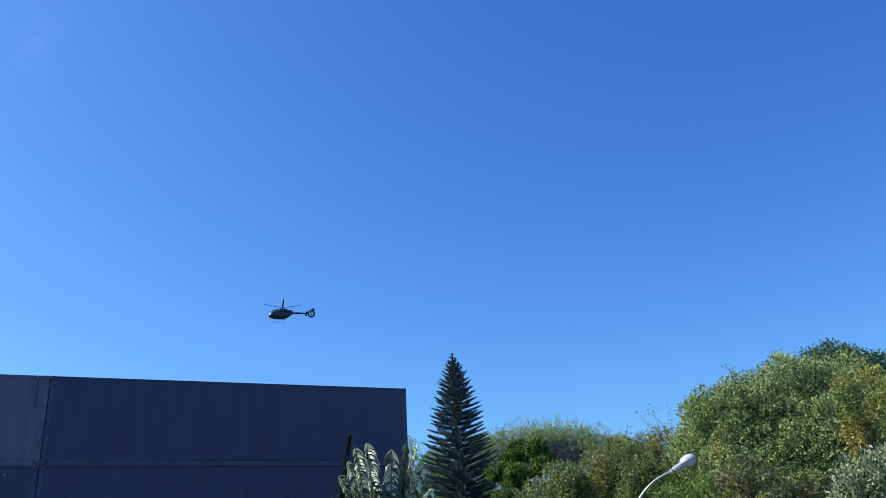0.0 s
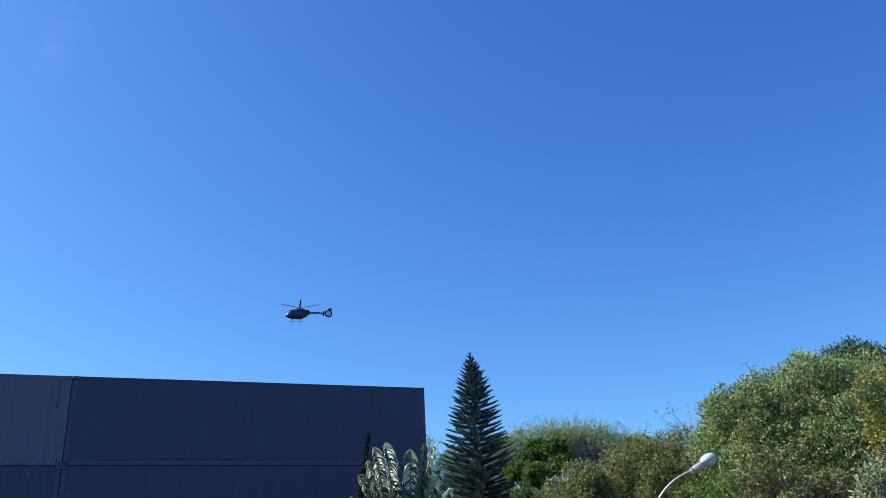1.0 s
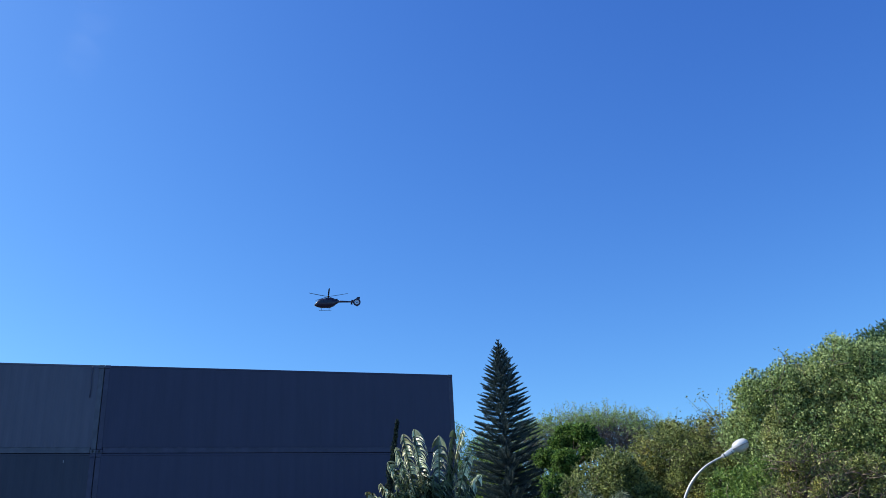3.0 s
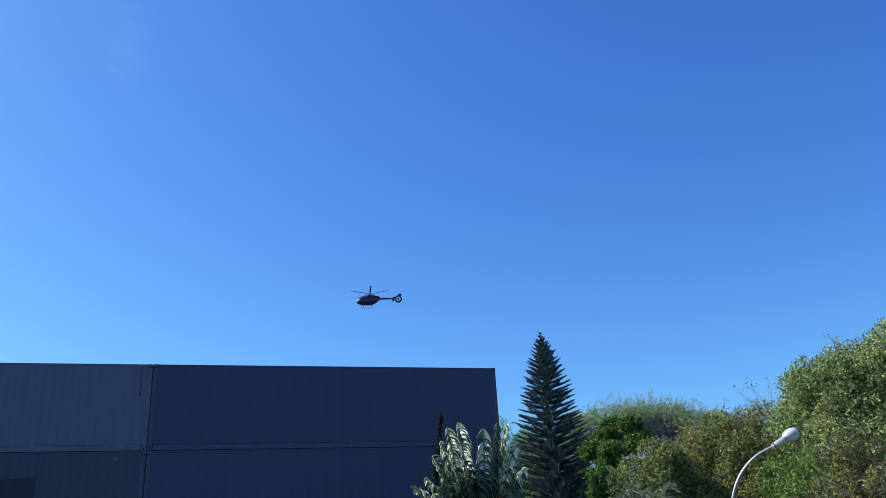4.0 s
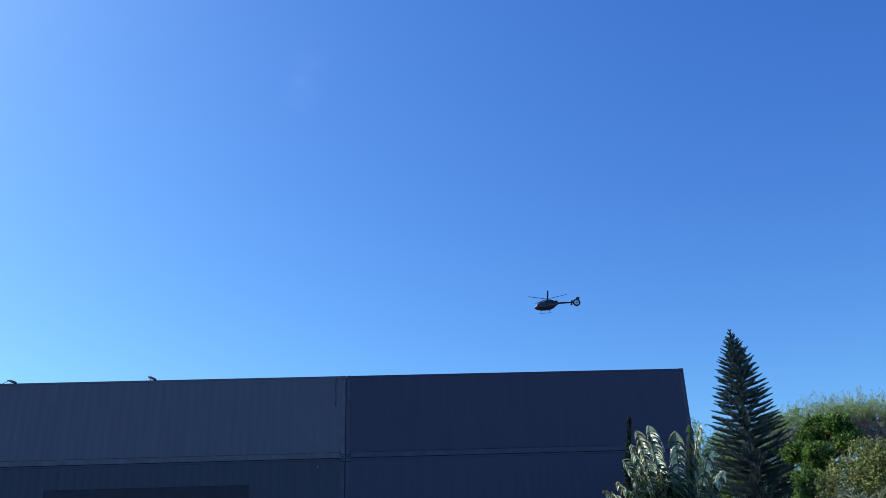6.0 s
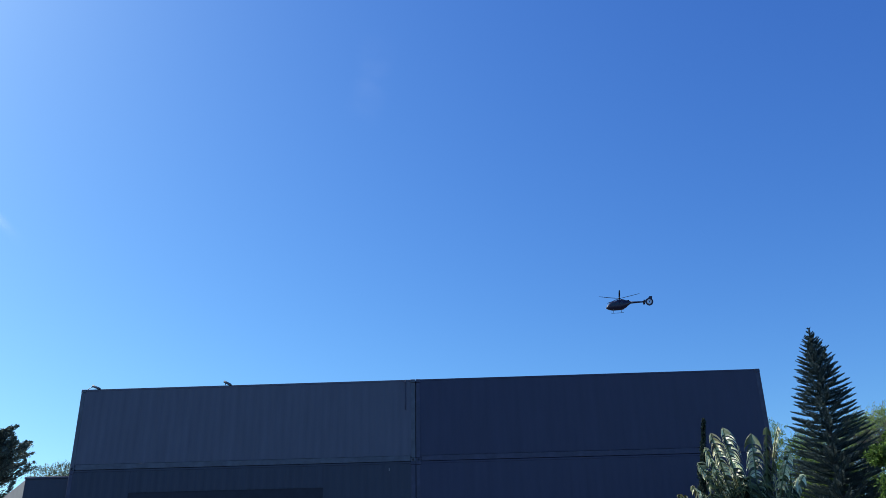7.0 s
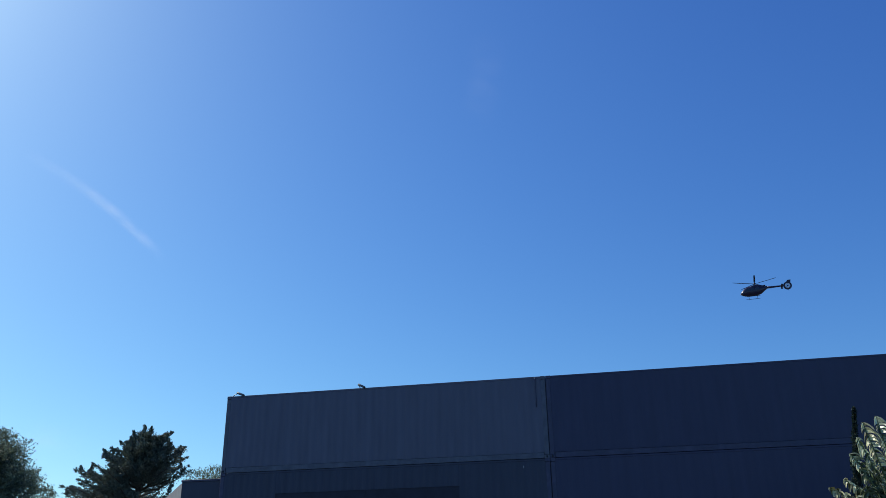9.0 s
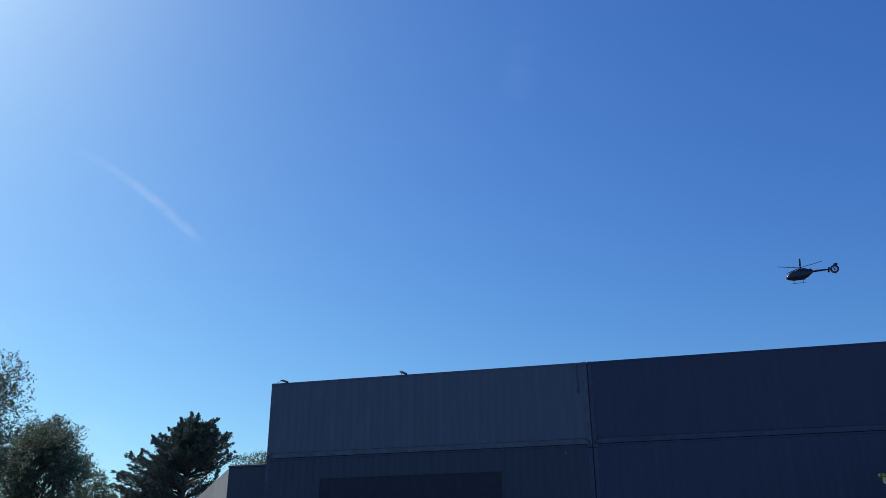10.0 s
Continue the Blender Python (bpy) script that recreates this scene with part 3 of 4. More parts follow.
def shelf_conifer(seed, place, top, label, count=128000):
    """A spreading dark conifer: stepped boughs ending in pointed, upswept sprays, bare limbs under its short side."""
    rng = np.random.default_rng(seed)
    t = thing("spreading_conifer", (*place, 0), label, "conifer")
    tr = limb(rng, (-0.2, 0, -0.1), (0.1, 0, top - 0.6), 0.32, 0.05, 0.03, 8)
    join_tubes("trunk", [tr], BARK, t, 10)
    runs, los, ways = [], [], []
    for i in range(330):
        drop = 0.25 + (top - 3.6) * rng.random() ** 0.75
        ang = rng.uniform(0, 2 * math.pi) if rng.random() < 0.45 else rng.uniform(0.9, 2.05) * math.pi
        side = -math.cos(ang)
        if side < 0:
            drop = max(drop, 0.42)
        if side < -0.2 and drop > 2.6 and rng.random() < 0.93:
            continue
        wide = min(max(0.25, 1.60 * drop - 0.2), 3.0 + 0.3 * drop) if side > 0 else min(1.55 + drop * 0.75, 3.15)
        reach = wide * (0.75 + 0.25 * abs(side)) * (rng.uniform(0.78, 1.04) if rng.random() < 0.6 else rng.uniform(0.4, 0.8))
        b0 = Vector((math.cos(ang) * reach, math.sin(ang) * reach, top - drop))
        a0 = Vector((0, 0, max(1.6, top - drop - 0.30 * reach - 0.2)))
        pts, rad = limb(rng, a0, b0, 0.06, 0.015, 0.06)
        runs.append((pts, rad))
        w = (b0 - a0).normalized()
        for k in range(9):
            f = 0.38 + 0.62 * k / 8
            r = 0.58 * (1 - 0.66 * (k / 8) ** 1.5) * rng.uniform(0.8, 1.15)
            q = a0.lerp(b0, f)
            los.append((q.x, q.y, q.z, r, r, r * 0.50))
            ways.append((w.x, w.y, w.z + 0.3))
        for k in range(1):      # a pointed side spray
            f = rng.uniform(0.7, 1.0)
            q = a0.lerp(b0, f)
            v = (w + Vector((rng.normal() * 0.6, rng.normal() * 0.6, rng.uniform(0.1, 0.8)))).normalized()
            for g in range(4):
                e0 = q + v * (0.12 + 0.11 * g)
                r = 0.22 - 0.05 * g
                los.append((e0.x, e0.y, e0.z, r, r, r * 0.8))
                ways.append(tuple(v))
    for k in range(6):
        los.append((-0.10 - 0.01 * k, 0, top - 0.95 + 0.20 * k, 0.40 - 0.062 * k, 0.40 - 0.062 * k, 0.22))
        ways.append((0.0, 0.0, 1.0))
    join_tubes("branchwork", runs, BARK, t, 5)
    los, ways = np.array(los), np.array(ways)
    vol = np.maximum(los[:, 3], 0.30) ** 2
    which = rng.choice(len(los), count, p=vol / vol.sum())
    v = rng.normal(size=(count, 3))
    v /= np.linalg.norm(v, axis=1)[:, None]
    deep = rng.random(count) < 0.40       # broad sprays fill the boughs, fine ones fringe them
    p = los[which, :3] + v * los[which, 3:] * np.where(deep, rng.uniform(0.0, 0.75, count), rng.uniform(0.7, 1.0, count))[:, None]
    big = leaf_quads(rng, p[deep], 0.15, 0.085, axis=ways[which[deep]] * 1.2)
    small = leaf_quads(rng, p[~deep], 0.10, 0.042, axis=ways[which[~deep]] * 2.0)
    put("crown", quads_mesh("crown", np.concatenate([big, small]), CONIFER), t)


# far to near, right of the containers
airy_tree(31, polar(28.7, 47), 5.2, 2.2, 9.95, "airy half-bare tree with grey limbs and fine lime leaves")
broad_tree(32, polar(20.2, 50), (7.2, 3.6, 2.6, 3.6), "pale green leafy tree standing behind the containers", LEAF_FRESH, 56000, (0.08, 0.038), 40, 0.28, 0.2, skirt=5)
broad_tree(33, polar(47.7, 37), (7.3, 2.75, 2.2, 2.75), "tall rounded tree with dense leathery dark green foliage", LEAF_DARK, 62000, (0.13, 0.055), 46, 0.25, 0.28, clump=(0.55, 0.84), per=10, skirt=6)
broad_tree(134, polar(45.3, 31), (5.1, 3.65, 3.2, 3.68), "big domed olive-green tree with dense small leaves", LEAF_HILL, 212000, (0.086, 0.042), 170, 0.19, 0.3, twigs=120, twig_len=0.3, clump=(0.62, 0.84), shell=0.8, per=7, stems=500, twig_bark=STEM_BROWN, skirt=3.8)
broad_tree(135, polar(41.2, 30), (4.75, 2.6, 2.3, 3.33), "rounded olive-green tree sloping beside the larger one", LEAF_HILL, 170000, (0.084, 0.041), 120, 0.20, 0.22, twigs=120, twig_len=0.3, clump=(0.6, 0.84), shell=0.8, per=7, stems=300, twig_bark=STEM_BROWN, skirt=3.6)
broad_tree(36, polar(49.9, 28), (4.6, 2.3, 2.0, 2.5), "tree with yellowing olive leaves and dry twigs", LEAF_YELLOW, 80000, (0.085, 0.044), 80, 0.17, 0.2, clump=(0.2, 1.02), per=6, twigs=160, twig_len=0.3, stems=200, twig_bark=STEM_BROWN)
broad_tree(37, polar(35.6, 32), (4.35, 2.0, 1.8, 2.6), "twiggy dark olive tree with thin crown", LEAF_BROWN, 66000, (0.086, 0.040), 80, 0.21, 0.16, twigs=300, shell=0.6, twig_len=0.4, clump=(0.35, 0.84), stems=200, skirt=3.6)
broad_tree(38, polar(33.3, 34), (4.55, 2.3, 2.0, 2.85), "brownish green tree with dry mixed leaves", LEAF_BROWN, 90000, (0.088, 0.042), 90, 0.21, 0.18, twigs=300, twig_len=0.4, clump=(0.35, 0.85), stems=250, skirt=3.8)
broad_tree(39, polar(26.5, 37), (6.1, 1.85, 1.6, 1.3), "dense clumpy tree with glossy deep green leaves", LEAF_DEEP, 50000, (0.10, 0.055), 17, 0.24, 0.2, clump=(0.4, 1.0), per=9, inner=0.12, skirt=4.2)
broad_tree(40, polar(23.0, 43), (4.9, 3.0, 2.0, 3.1), "leafy green tree growing behind the star pine", LEAF_FRESH, 32000, (0.11, 0.055), 38, 0.28, 0.18, skirt=4.5)
broad_tree(41, polar(49.6, 22), (2.4, 2.3, 1.4, 1.95), "low shrub with rosettes of pale silvery green leaves", LEAF_GREY, 44000, (0.13, 0.032), 44, 0.25, 0.1, name="shrub", category="shrub", per=11, skirt=1.6)
broad_tree(42, polar(37.9, 27), (2.3, 1.9, 1.8, 2.25), "low bush with bright fresh green leaves behind the street lamp", LEAF_FRESH, 40000, (0.085, 0.042), 40, 0.27, 0.1, name="bush", category="bush", skirt=2.6)
broad_tree(45, polar(42.2, 26.5), (2.75, 2.3, 1.5, 2.15), "twiggy bush with olive leaves and bare brown stems", LEAF_BROWN, 34000, (0.082, 0.040), 54, 0.20, 0.1, twigs=260, twig_len=0.4, name="bush", category="bush", clump=(0.5, 0.86), stems=1100, twig_bark=STEM_BROWN, skirt=2.6)
broad_tree(43, polar(29.5, 31), (2.95, 2.35, 1.6, 2.8), "low bush with yellow-brown mixed leaves", LEAF_BROWN, 70000, (0.086, 0.044), 50, 0.24, 0.1, name="bush", category="bush", clump=(0.5, 0.84), twigs=120, twig_len=0.3, stems=120, skirt=3.0)
broad_tree(44, polar(25.4, 33), (3.4, 0.6, 0.8, 2.6), "climbing bush with glossy green leaves", LEAF_DEEP, 26000, (0.09, 0.052), 14, 0.34, 0.1, name="bush", category="bush", skirt=3.0)
broad_tree(46, polar(29.9, 41), (3.7, 3.0, 1.6, 2.95), "grey-twigged bush with thin dry foliage", LEAF_BROWN, 26000, (0.085, 0.04), 60, 0.22, 0.1, BARK_GREY, twigs=900, twig_len=0.7, name="bush", category="bush", clump=(0.4, 0.9), stems=500, skirt=4.5)
araucaria(polar(22.45, 40), 12.55, "tall dark green star pine with regular whorled branches", 22.45)
column_cypress(polar(14.02, 27.0), 6.42, 0.30, "thin dark columnar cypress in front of the containers", lean=0.55)

# left of the containers
shelf_conifer(51, polar(-31.3, 50), 10.6, "broad dark conifer with ragged upswept branches")
broad_tree(52, polar(-40.1, 45), (5.8, 3.5, 2.4, 3.85), "backlit tree with small glossy dark leaves", LEAF_FAR, 78000, (0.10, 0.046), 90, 0.20, 0.22, twigs=160, twig_len=0.4, clump=(0.45, 0.86), skirt=3.5)
broad_tree(53, polar(-45.6, 42), (6.6, 4.2, 2.8, 6.2), "taller backlit tree with an open dark crown", LEAF_FAR, 92000, (0.10, 0.05), 110, 0.23, 0.28, twigs=200, twig_len=0.5, clump=(0.35, 0.86), skirt=3.5)
broad_tree(54, polar(-36.6, 47), (4.1, 2.3, 1.8, 3.3), "smaller backlit bushy tree", LEAF_FAR, 50000, (0.10, 0.046), 40, 0.27, 0.15, skirt=3.5)
broad_tree(55, polar(-27.0, 60), (7.0, 3.0, 2.4, 3.7), "olive tree showing behind the low annex", LEAF_FAR, 52000, (0.085, 0.042), 50, 0.26, 0.2, skirt=6)


def lone_twig():
    """Bare twigs with a few leaves above the trees."""
    rng = np.random.default_rng(5)
    x, y = polar(36.6, 31)
    t = thing("bare_sapling", (x, y, 0), "thin bare sapling with few last leaves", "sapling")
    right = Vector((math.cos(radians(36.6)), -math.sin(radians(36.6)), 0))
    runs, tips = [limb(rng, (0, 0, -0.1), (0, 0, 5.6), 0.06, 0.03, 0.02)], []
    for i in range(26):
        b0 = right * rng.uniform(-0.95, 0.55) + Vector((0, rng.normal() * 0.3, rng.uniform(6.0, 7.25)))
        runs.append(limb(rng, (0, 0, rng.uniform(4.6, 5.6)), b0, 0.010, 0.003, 0.25))
        tips += [tuple(b0 + Vector(rng.normal(size=3)) * 0.12) for _ in range(7)]
    b0 = right * -1.02 + Vector((0, 0, 7.22))
    runs.append(limb(rng, (0, 0, 5.9), b0, 0.006, 0.0025, 0.06))
    tips += [tuple(b0)] * 3
    join_tubes("stem", runs, BARK, t, 5)
    put("foliage", quads_mesh("foliage", leaf_quads(rng, np.array(tips), 0.08, 0.045), LEAF_HILL), t)


lone_twig()


def paddle_leaf(rng, parent, base, tip, bend, mat, blade=0.5, width=0.17, turn=0.0, shares=(1.0, 1.0), whole=0.78):
    """One paddle leaf from base to tip (sideways, height): a stalk that bends over, and a blade torn into overlapping, sagging
    strips, intact above the share whole."""
    b0, t0 = Vector((base[0], rng.uniform(-0.12, 0.12), base[1])), Vector((tip[0], rng.uniform(-0.35, 0.2), tip[1]))
    knee = Vector((b0.x + (t0.x - b0.x) * (0.5 - bend), 0.5 * (b0.y + t0.y), b0.z + (t0.z - b0.z) * (0.5 + bend)))
    n = 18
    pts = [b0.lerp(knee, q).lerp(knee.lerp(t0, q), q) for q in (i / n for i in range(n + 1))]
    v, f = tube_arrays(pts, [0.034 * (1 - 0.8 * i / n) + 0.005 for i in range(n + 1)], 6)
    leaf = put("leaf", mesh_of("leaf", v, f, PALM_STALK, True), parent)
    long = (t0 - b0).length * blade
    verts, faces = [], []
    i0 = n * (1 - blade)
    face = radians(turn)
    for side in (-1, 1):
        s, calm = rng.uniform(0.0, 0.03), None
        while s < 0.99:
            intact = s > whole
            e = min(1.0, s + (0.035 if intact else rng.uniform(0.04, 0.095) / long))
            joined = intact and calm
            if intact and not calm:
                calm = (rng.uniform(0.3, 0.8), 0.0, 1.0, 0.0)
            droop, fwd, wk, lay = calm or (rng.uniform(0.6, 1.6), rng.uniform(-0.4, 1.4), rng.uniform(0.75, 1.2), rng.uniform(-0.45, 0.15))
            rows = []
            for q, up in ((s, 0.0), (e, 1.0)):
                u = i0 + min(q, 0.999) * (n - i0)
                i = min(int(u), n - 1)
                c = pts[i].lerp(pts[i + 1], u - i)
                d = (pts[i + 1] - pts[i]).normalized()
                sd = Vector((d.z, 0, -d.x)).normalized() * side
                sd = (sd * math.cos(face) + Vector((0, 1, 0)) * math.sin(face) * side).normalized()
                w = shares[side > 0] * width * wk * min(1.0, 0.45 + 2.5 * q) * math.sqrt(max(0.02, 1.0 - max(0.0, (q - 0.70) / 0.30) ** 8))
                row = []
                for j in range(6):
                    h = j / 5
                    lip = 0.0 if intact else (1 - up) * min(1.0, 2.5 * h)
                    swing = Vector((0, -(0.30 + 0.35 * droop) * w * h * h - lip * fwd * 0.085, -1.10 * droop * w * h * h))
                    taper = 0.0 if intact else (0.5 - up) * 0.05 * max(0.0, h - 0.5)
                    row.append(c + sd * w * math.sin(1.5 * h) * 0.95 + d * (taper + lay * w * h) + swing)
                rows.append(row)
            if joined:
                st = len(verts) - 6
                verts += rows[1]
            else:
                st = len(verts)
                verts += rows[0] + rows[1]
            for j in range(5):
                faces.append((st + j, st + j + 1, st + 7 + j, st + 6 + j))
            s = e + (0.0 if intact else rng.uniform(-0.005, 0.022) / long)
    put("blade", mesh_of("blade", verts, faces, mat, True), leaf)


def travellers_palm():
    rng = np.random.default_rng(77)
    x, y = polar(17.1, 25.0)
    t = thing("travellers_palm", (x, y, 0), "fan of torn glossy banana-like leaves on pale stalks", "palm", turn=-17.1)
    tube("stem", [(0, 0, -0.1), (0.02, 0, 1.2), (0, 0, 2.3), (0, 0, 2.8)], [0.16, 0.15, 0.17, 0.12], BARK_PALE, t, 12)
    tube("stem", [(0.55, 0.25, -0.1), (0.55, 0.22, 1.2), (0.5, 0.2, 2.4)], [0.13, 0.12, 0.1], BARK_PALE, t, 12)
    # base and tip (sideways, height), bend, kind of leaf, blade share, half width, turn, shares of the blade, intact above
    rows = [
        ((-0.20, 2.5), (-0.72, 5.60), 0.05, 1, 0.76, 0.36, -35, (0.35, 1.05), 0.95), ((-0.18, 2.5), (-0.92, 5.22), 0.06, 0, 0.64, 0.24, -50, (0.7, 0.9), 0.93),
        ((-0.05, 2.6), (-0.38, 5.78), 0.02, 0, 0.74, 0.36, -30, (0.30, 1.05), 0.90), ((0.25, 2.5), (0.36, 5.50), 0.02, 0, 0.76, 0.34, -25, (0.8, 0.75), 0.84),
        ((0.45, 2.4), (1.10, 5.66), 0.16, 1, 0.58, 0.17, -60, (0.8, 0.9), 0.92), ((0.40, 2.4), (0.80, 5.64), 0.12, 2, 0.60, 0.20, 50, (0.9, 0.9), 0.85),
        ((0.50, 2.2), (1.30, 4.98), 0.14, 1, 0.76, 0.34, -30, (0.95, 0.35), 0.95), ((0.55, 2.1), (1.55, 4.32), 0.16, 0, 0.74, 0.32, -35, (0.95, 0.4), 0.95),
        ((-0.20, 2.4), (-1.18, 4.80), 0.14, 0, 0.64, 0.30, -30, (0.35, 1.1), 0.93), ((-0.20, 2.3), (-0.98, 4.40), 0.10, 2, 0.62, 0.28, 20, (0.5, 1.0), 0.92),
        ((-0.30, 2.2), (-1.46, 4.18), 0.20, 1, 0.64, 0.22, -35, (0.5, 1.0), 0.95), ((-0.30, 2.1), (-1.86, 3.98), 0.24, 1, 0.54, 0.20, -35, (0.5, 1.0), 0.95),
        ((0.00, 2.3), (-0.08, 4.55), 0.02, 0, 0.64, 0.26, -45, (0.9, 0.9), 0.94), ((0.30, 2.2), (0.66, 4.60), 0.08, 2, 0.62, 0.26, 30, (0.9, 0.8), 0.92),
        ((0.12, 2.3), (0.15, 4.35), 0.02, 2, 0.62, 0.28, 20, (1.0, 0.9), 0.92), ((0.50, 2.0), (0.98, 4.15), 0.10, 0, 0.66, 0.26, -40, (1.0, 0.6), 0.94),
        ((-0.10, 2.2), (-0.52, 4.20), 0.05, 1, 0.66, 0.28, -40, (0.5, 1.0), 0.94), ((-0.25, 2.1), (-1.20, 3.70), 0.16, 0, 0.62, 0.26, -35, (0.6, 1.0), 0.90),
    ]
    for k in range(12):         # inner leaves, coloured dark to stand for the shade within the fan
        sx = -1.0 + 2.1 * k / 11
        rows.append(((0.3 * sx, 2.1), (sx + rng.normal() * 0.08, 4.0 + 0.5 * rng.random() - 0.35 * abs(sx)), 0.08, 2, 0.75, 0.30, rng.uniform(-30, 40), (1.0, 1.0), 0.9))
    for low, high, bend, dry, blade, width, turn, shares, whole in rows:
        paddle_leaf(rng, t, low, high, bend, (PALM_LEAF, PALM_DRY, PALM_SHADED)[dry], blade, width, turn, shares, whole)


travellers_palm()


def feather_palm():
    """A small palm with arching feathered fronds among the bushes."""
    rng = np.random.default_rng(91)
    x, y = polar(28.1, 28.5)
    t = thing("feather_palm", (x, y, 0), "small palm with arching feathered grey-green fronds", "palm")
    tube("stem", [(0, 0, -0.1), (0.03, 0, 1.2), (0, 0, 2.25)], [0.12, 0.10, 0.09], BARK_PALE, t, 10)
    for i in range(11):
        ang = 2 * math.pi * i / 11 + rng.normal() * 0.15
        rise = rng.uniform(0.9, 1.75)
        reach = rng.uniform(0.7, 1.25)
        out = np.array([math.cos(ang), math.sin(ang), 0.0])
        pts = [tuple(out * reach * s + np.array([0, 0, 2.2 + rise * math.sin(s * 2.0) * 0.95])) for s in np.linspace(0, 1, 9)]
        frond = tube("frond", pts, [0.022 - 0.002 * k for k in range(9)], PALM_STALK, t, 5)
        base, axis = [], []
        side = np.array([-out[1], out[0], 0.0])
        for s in np.linspace(0.15, 1.0, 46):
            k = min(int(s * 8), 7)
            q = np.array(pts[k]) + (np.array(pts[k + 1]) - np.array(pts[k])) * (s * 8 - k)
            along = np.array(pts[k + 1]) - np.array(pts[k])
            along /= np.linalg.norm(along)
            for sg in (-1, 1):
                base.append(q)
                axis.append(along * 0.7 + side * sg * 0.8 + np.array([0, 0, 0.12]))
        q4 = leaf_quads(rng, np.array(base), 0.30, 0.028, axis=np.array(axis) * 2.5)
        put("leaflets", quads_mesh("leaflets", q4, LEAF_FAR), frond)


feather_palm()

# ---- street lamp ----
def smooth_path(pts, steps=5):
    """A rounder run through the same points."""
    p = [Vector(pts[0])] + [Vector(q) for q in pts] + [Vector(pts[-1])]
    out = []
    for i in range(1, len(p) - 2):
        for k in range(steps):
            s = k / steps
            a0, b0, c0, d0 = p[i - 1], p[i], p[i + 1], p[i + 2]
            out.append(0.5 * (2 * b0 + (c0 - a0) * s + (2 * a0 - 5 * b0 + 4 * c0 - d0) * s ** 2 + (3 * b0 - a0 - 3 * c0 + d0) * s ** 3))
    return out + [p[-1]]


def street_lamp():
    x, y = polar(33.05, 28.0)
    t = thing("street_lamp", (x, y, 0), "grey curved-arm street lamp with a pale rounded head", "street lamp", turn=-35.5)
    run = smooth_path([(0, 0, 0), (0, 0, 1.4), (0.02, 0, 2.25), (0.075, 0, 2.72), (0.24, 0, 3.38), (0.57, 0, 3.97), (1.06, 0, 4.42), (1.64, 0, 4.69)])
    tube("pole", run, [0.068 - 0.034 * i / (len(run) - 1) for i in range(len(run))], POLE_GREY, t, 12)
    part("foot_plate", boxed(-0.16, 0.16, -0.16, 0.16, 0.0, 0.025, 0.006), POLE_GREY, t)
    m = pose(1.60, 0, 4.67, 0, -24, 0)

    def ring(xx, wide, tall, up, n=20, flat=2.0):
        out = []
        for i in range(n):
            c, s = math.cos(2 * math.pi * i / n), math.sin(2 * math.pi * i / n)
            out.append(m @ Vector((xx, wide * math.copysign(abs(c) ** (2 / flat), c), up + tall * math.copysign(abs(s) ** (2 / flat), s))))
        return out

    neck = loft("lamp_neck", [ring(0.0, 0.045, 0.045, 0), ring(0.015, 0.066, 0.062, 0, flat=4), ring(0.20, 0.080, 0.075, 0.005, flat=4),
                              ring(0.40, 0.098, 0.090, 0.01, flat=4), ring(0.44, 0.085, 0.08, 0.01, flat=4)], LAMP_WHITE, t, "pale grey boxy lamp holder")
    for i in range(2):
        loft("clamp_band", [ring(0.07 + i * 0.26, 0.078 + 0.014 * i, 0.073 + 0.012 * i, 0.003, flat=4), ring(0.10 + i * 0.26, 0.080 + 0.014 * i, 0.075 + 0.012 * i, 0.004, flat=4)], ALU, neck)
    cap = []
    for k in range(13):
        u = -1 + 2 * k / 12
        r = max(0.02, math.sqrt(max(0.0, 1 - u * u)))
        cap.append(ring(0.67 + 0.285 * u, 0.20 * r, 0.185 * r, 0.035))
    shell = loft("lamp_shell", cap, LAMP_WHITE, t, "pale grey rounded lamp shell")
    rim = [m @ Vector((0.67 + 0.287 * math.cos(2 * math.pi * i / 28), 0.203 * math.sin(2 * math.pi * i / 28), 0.005 - 0.02 * math.cos(2 * math.pi * i / 28))) for i in range(29)]
    tube("shell_rim", rim, [0.009] * 29, ALU, shell, 6)
    bowl = []
    for k in range(9):
        u = -1 + 2 * k / 8
        r = max(0.02, math.sqrt(max(0.0, 1 - u * u)))
        bowl.append(ring(0.69 + 0.24 * u, 0.17 * r, 0.15 * r, -0.035))
    loft("lamp_bowl", bowl, LAMP_GLASS, t, "frosted glass lamp bowl")


street_lamp()


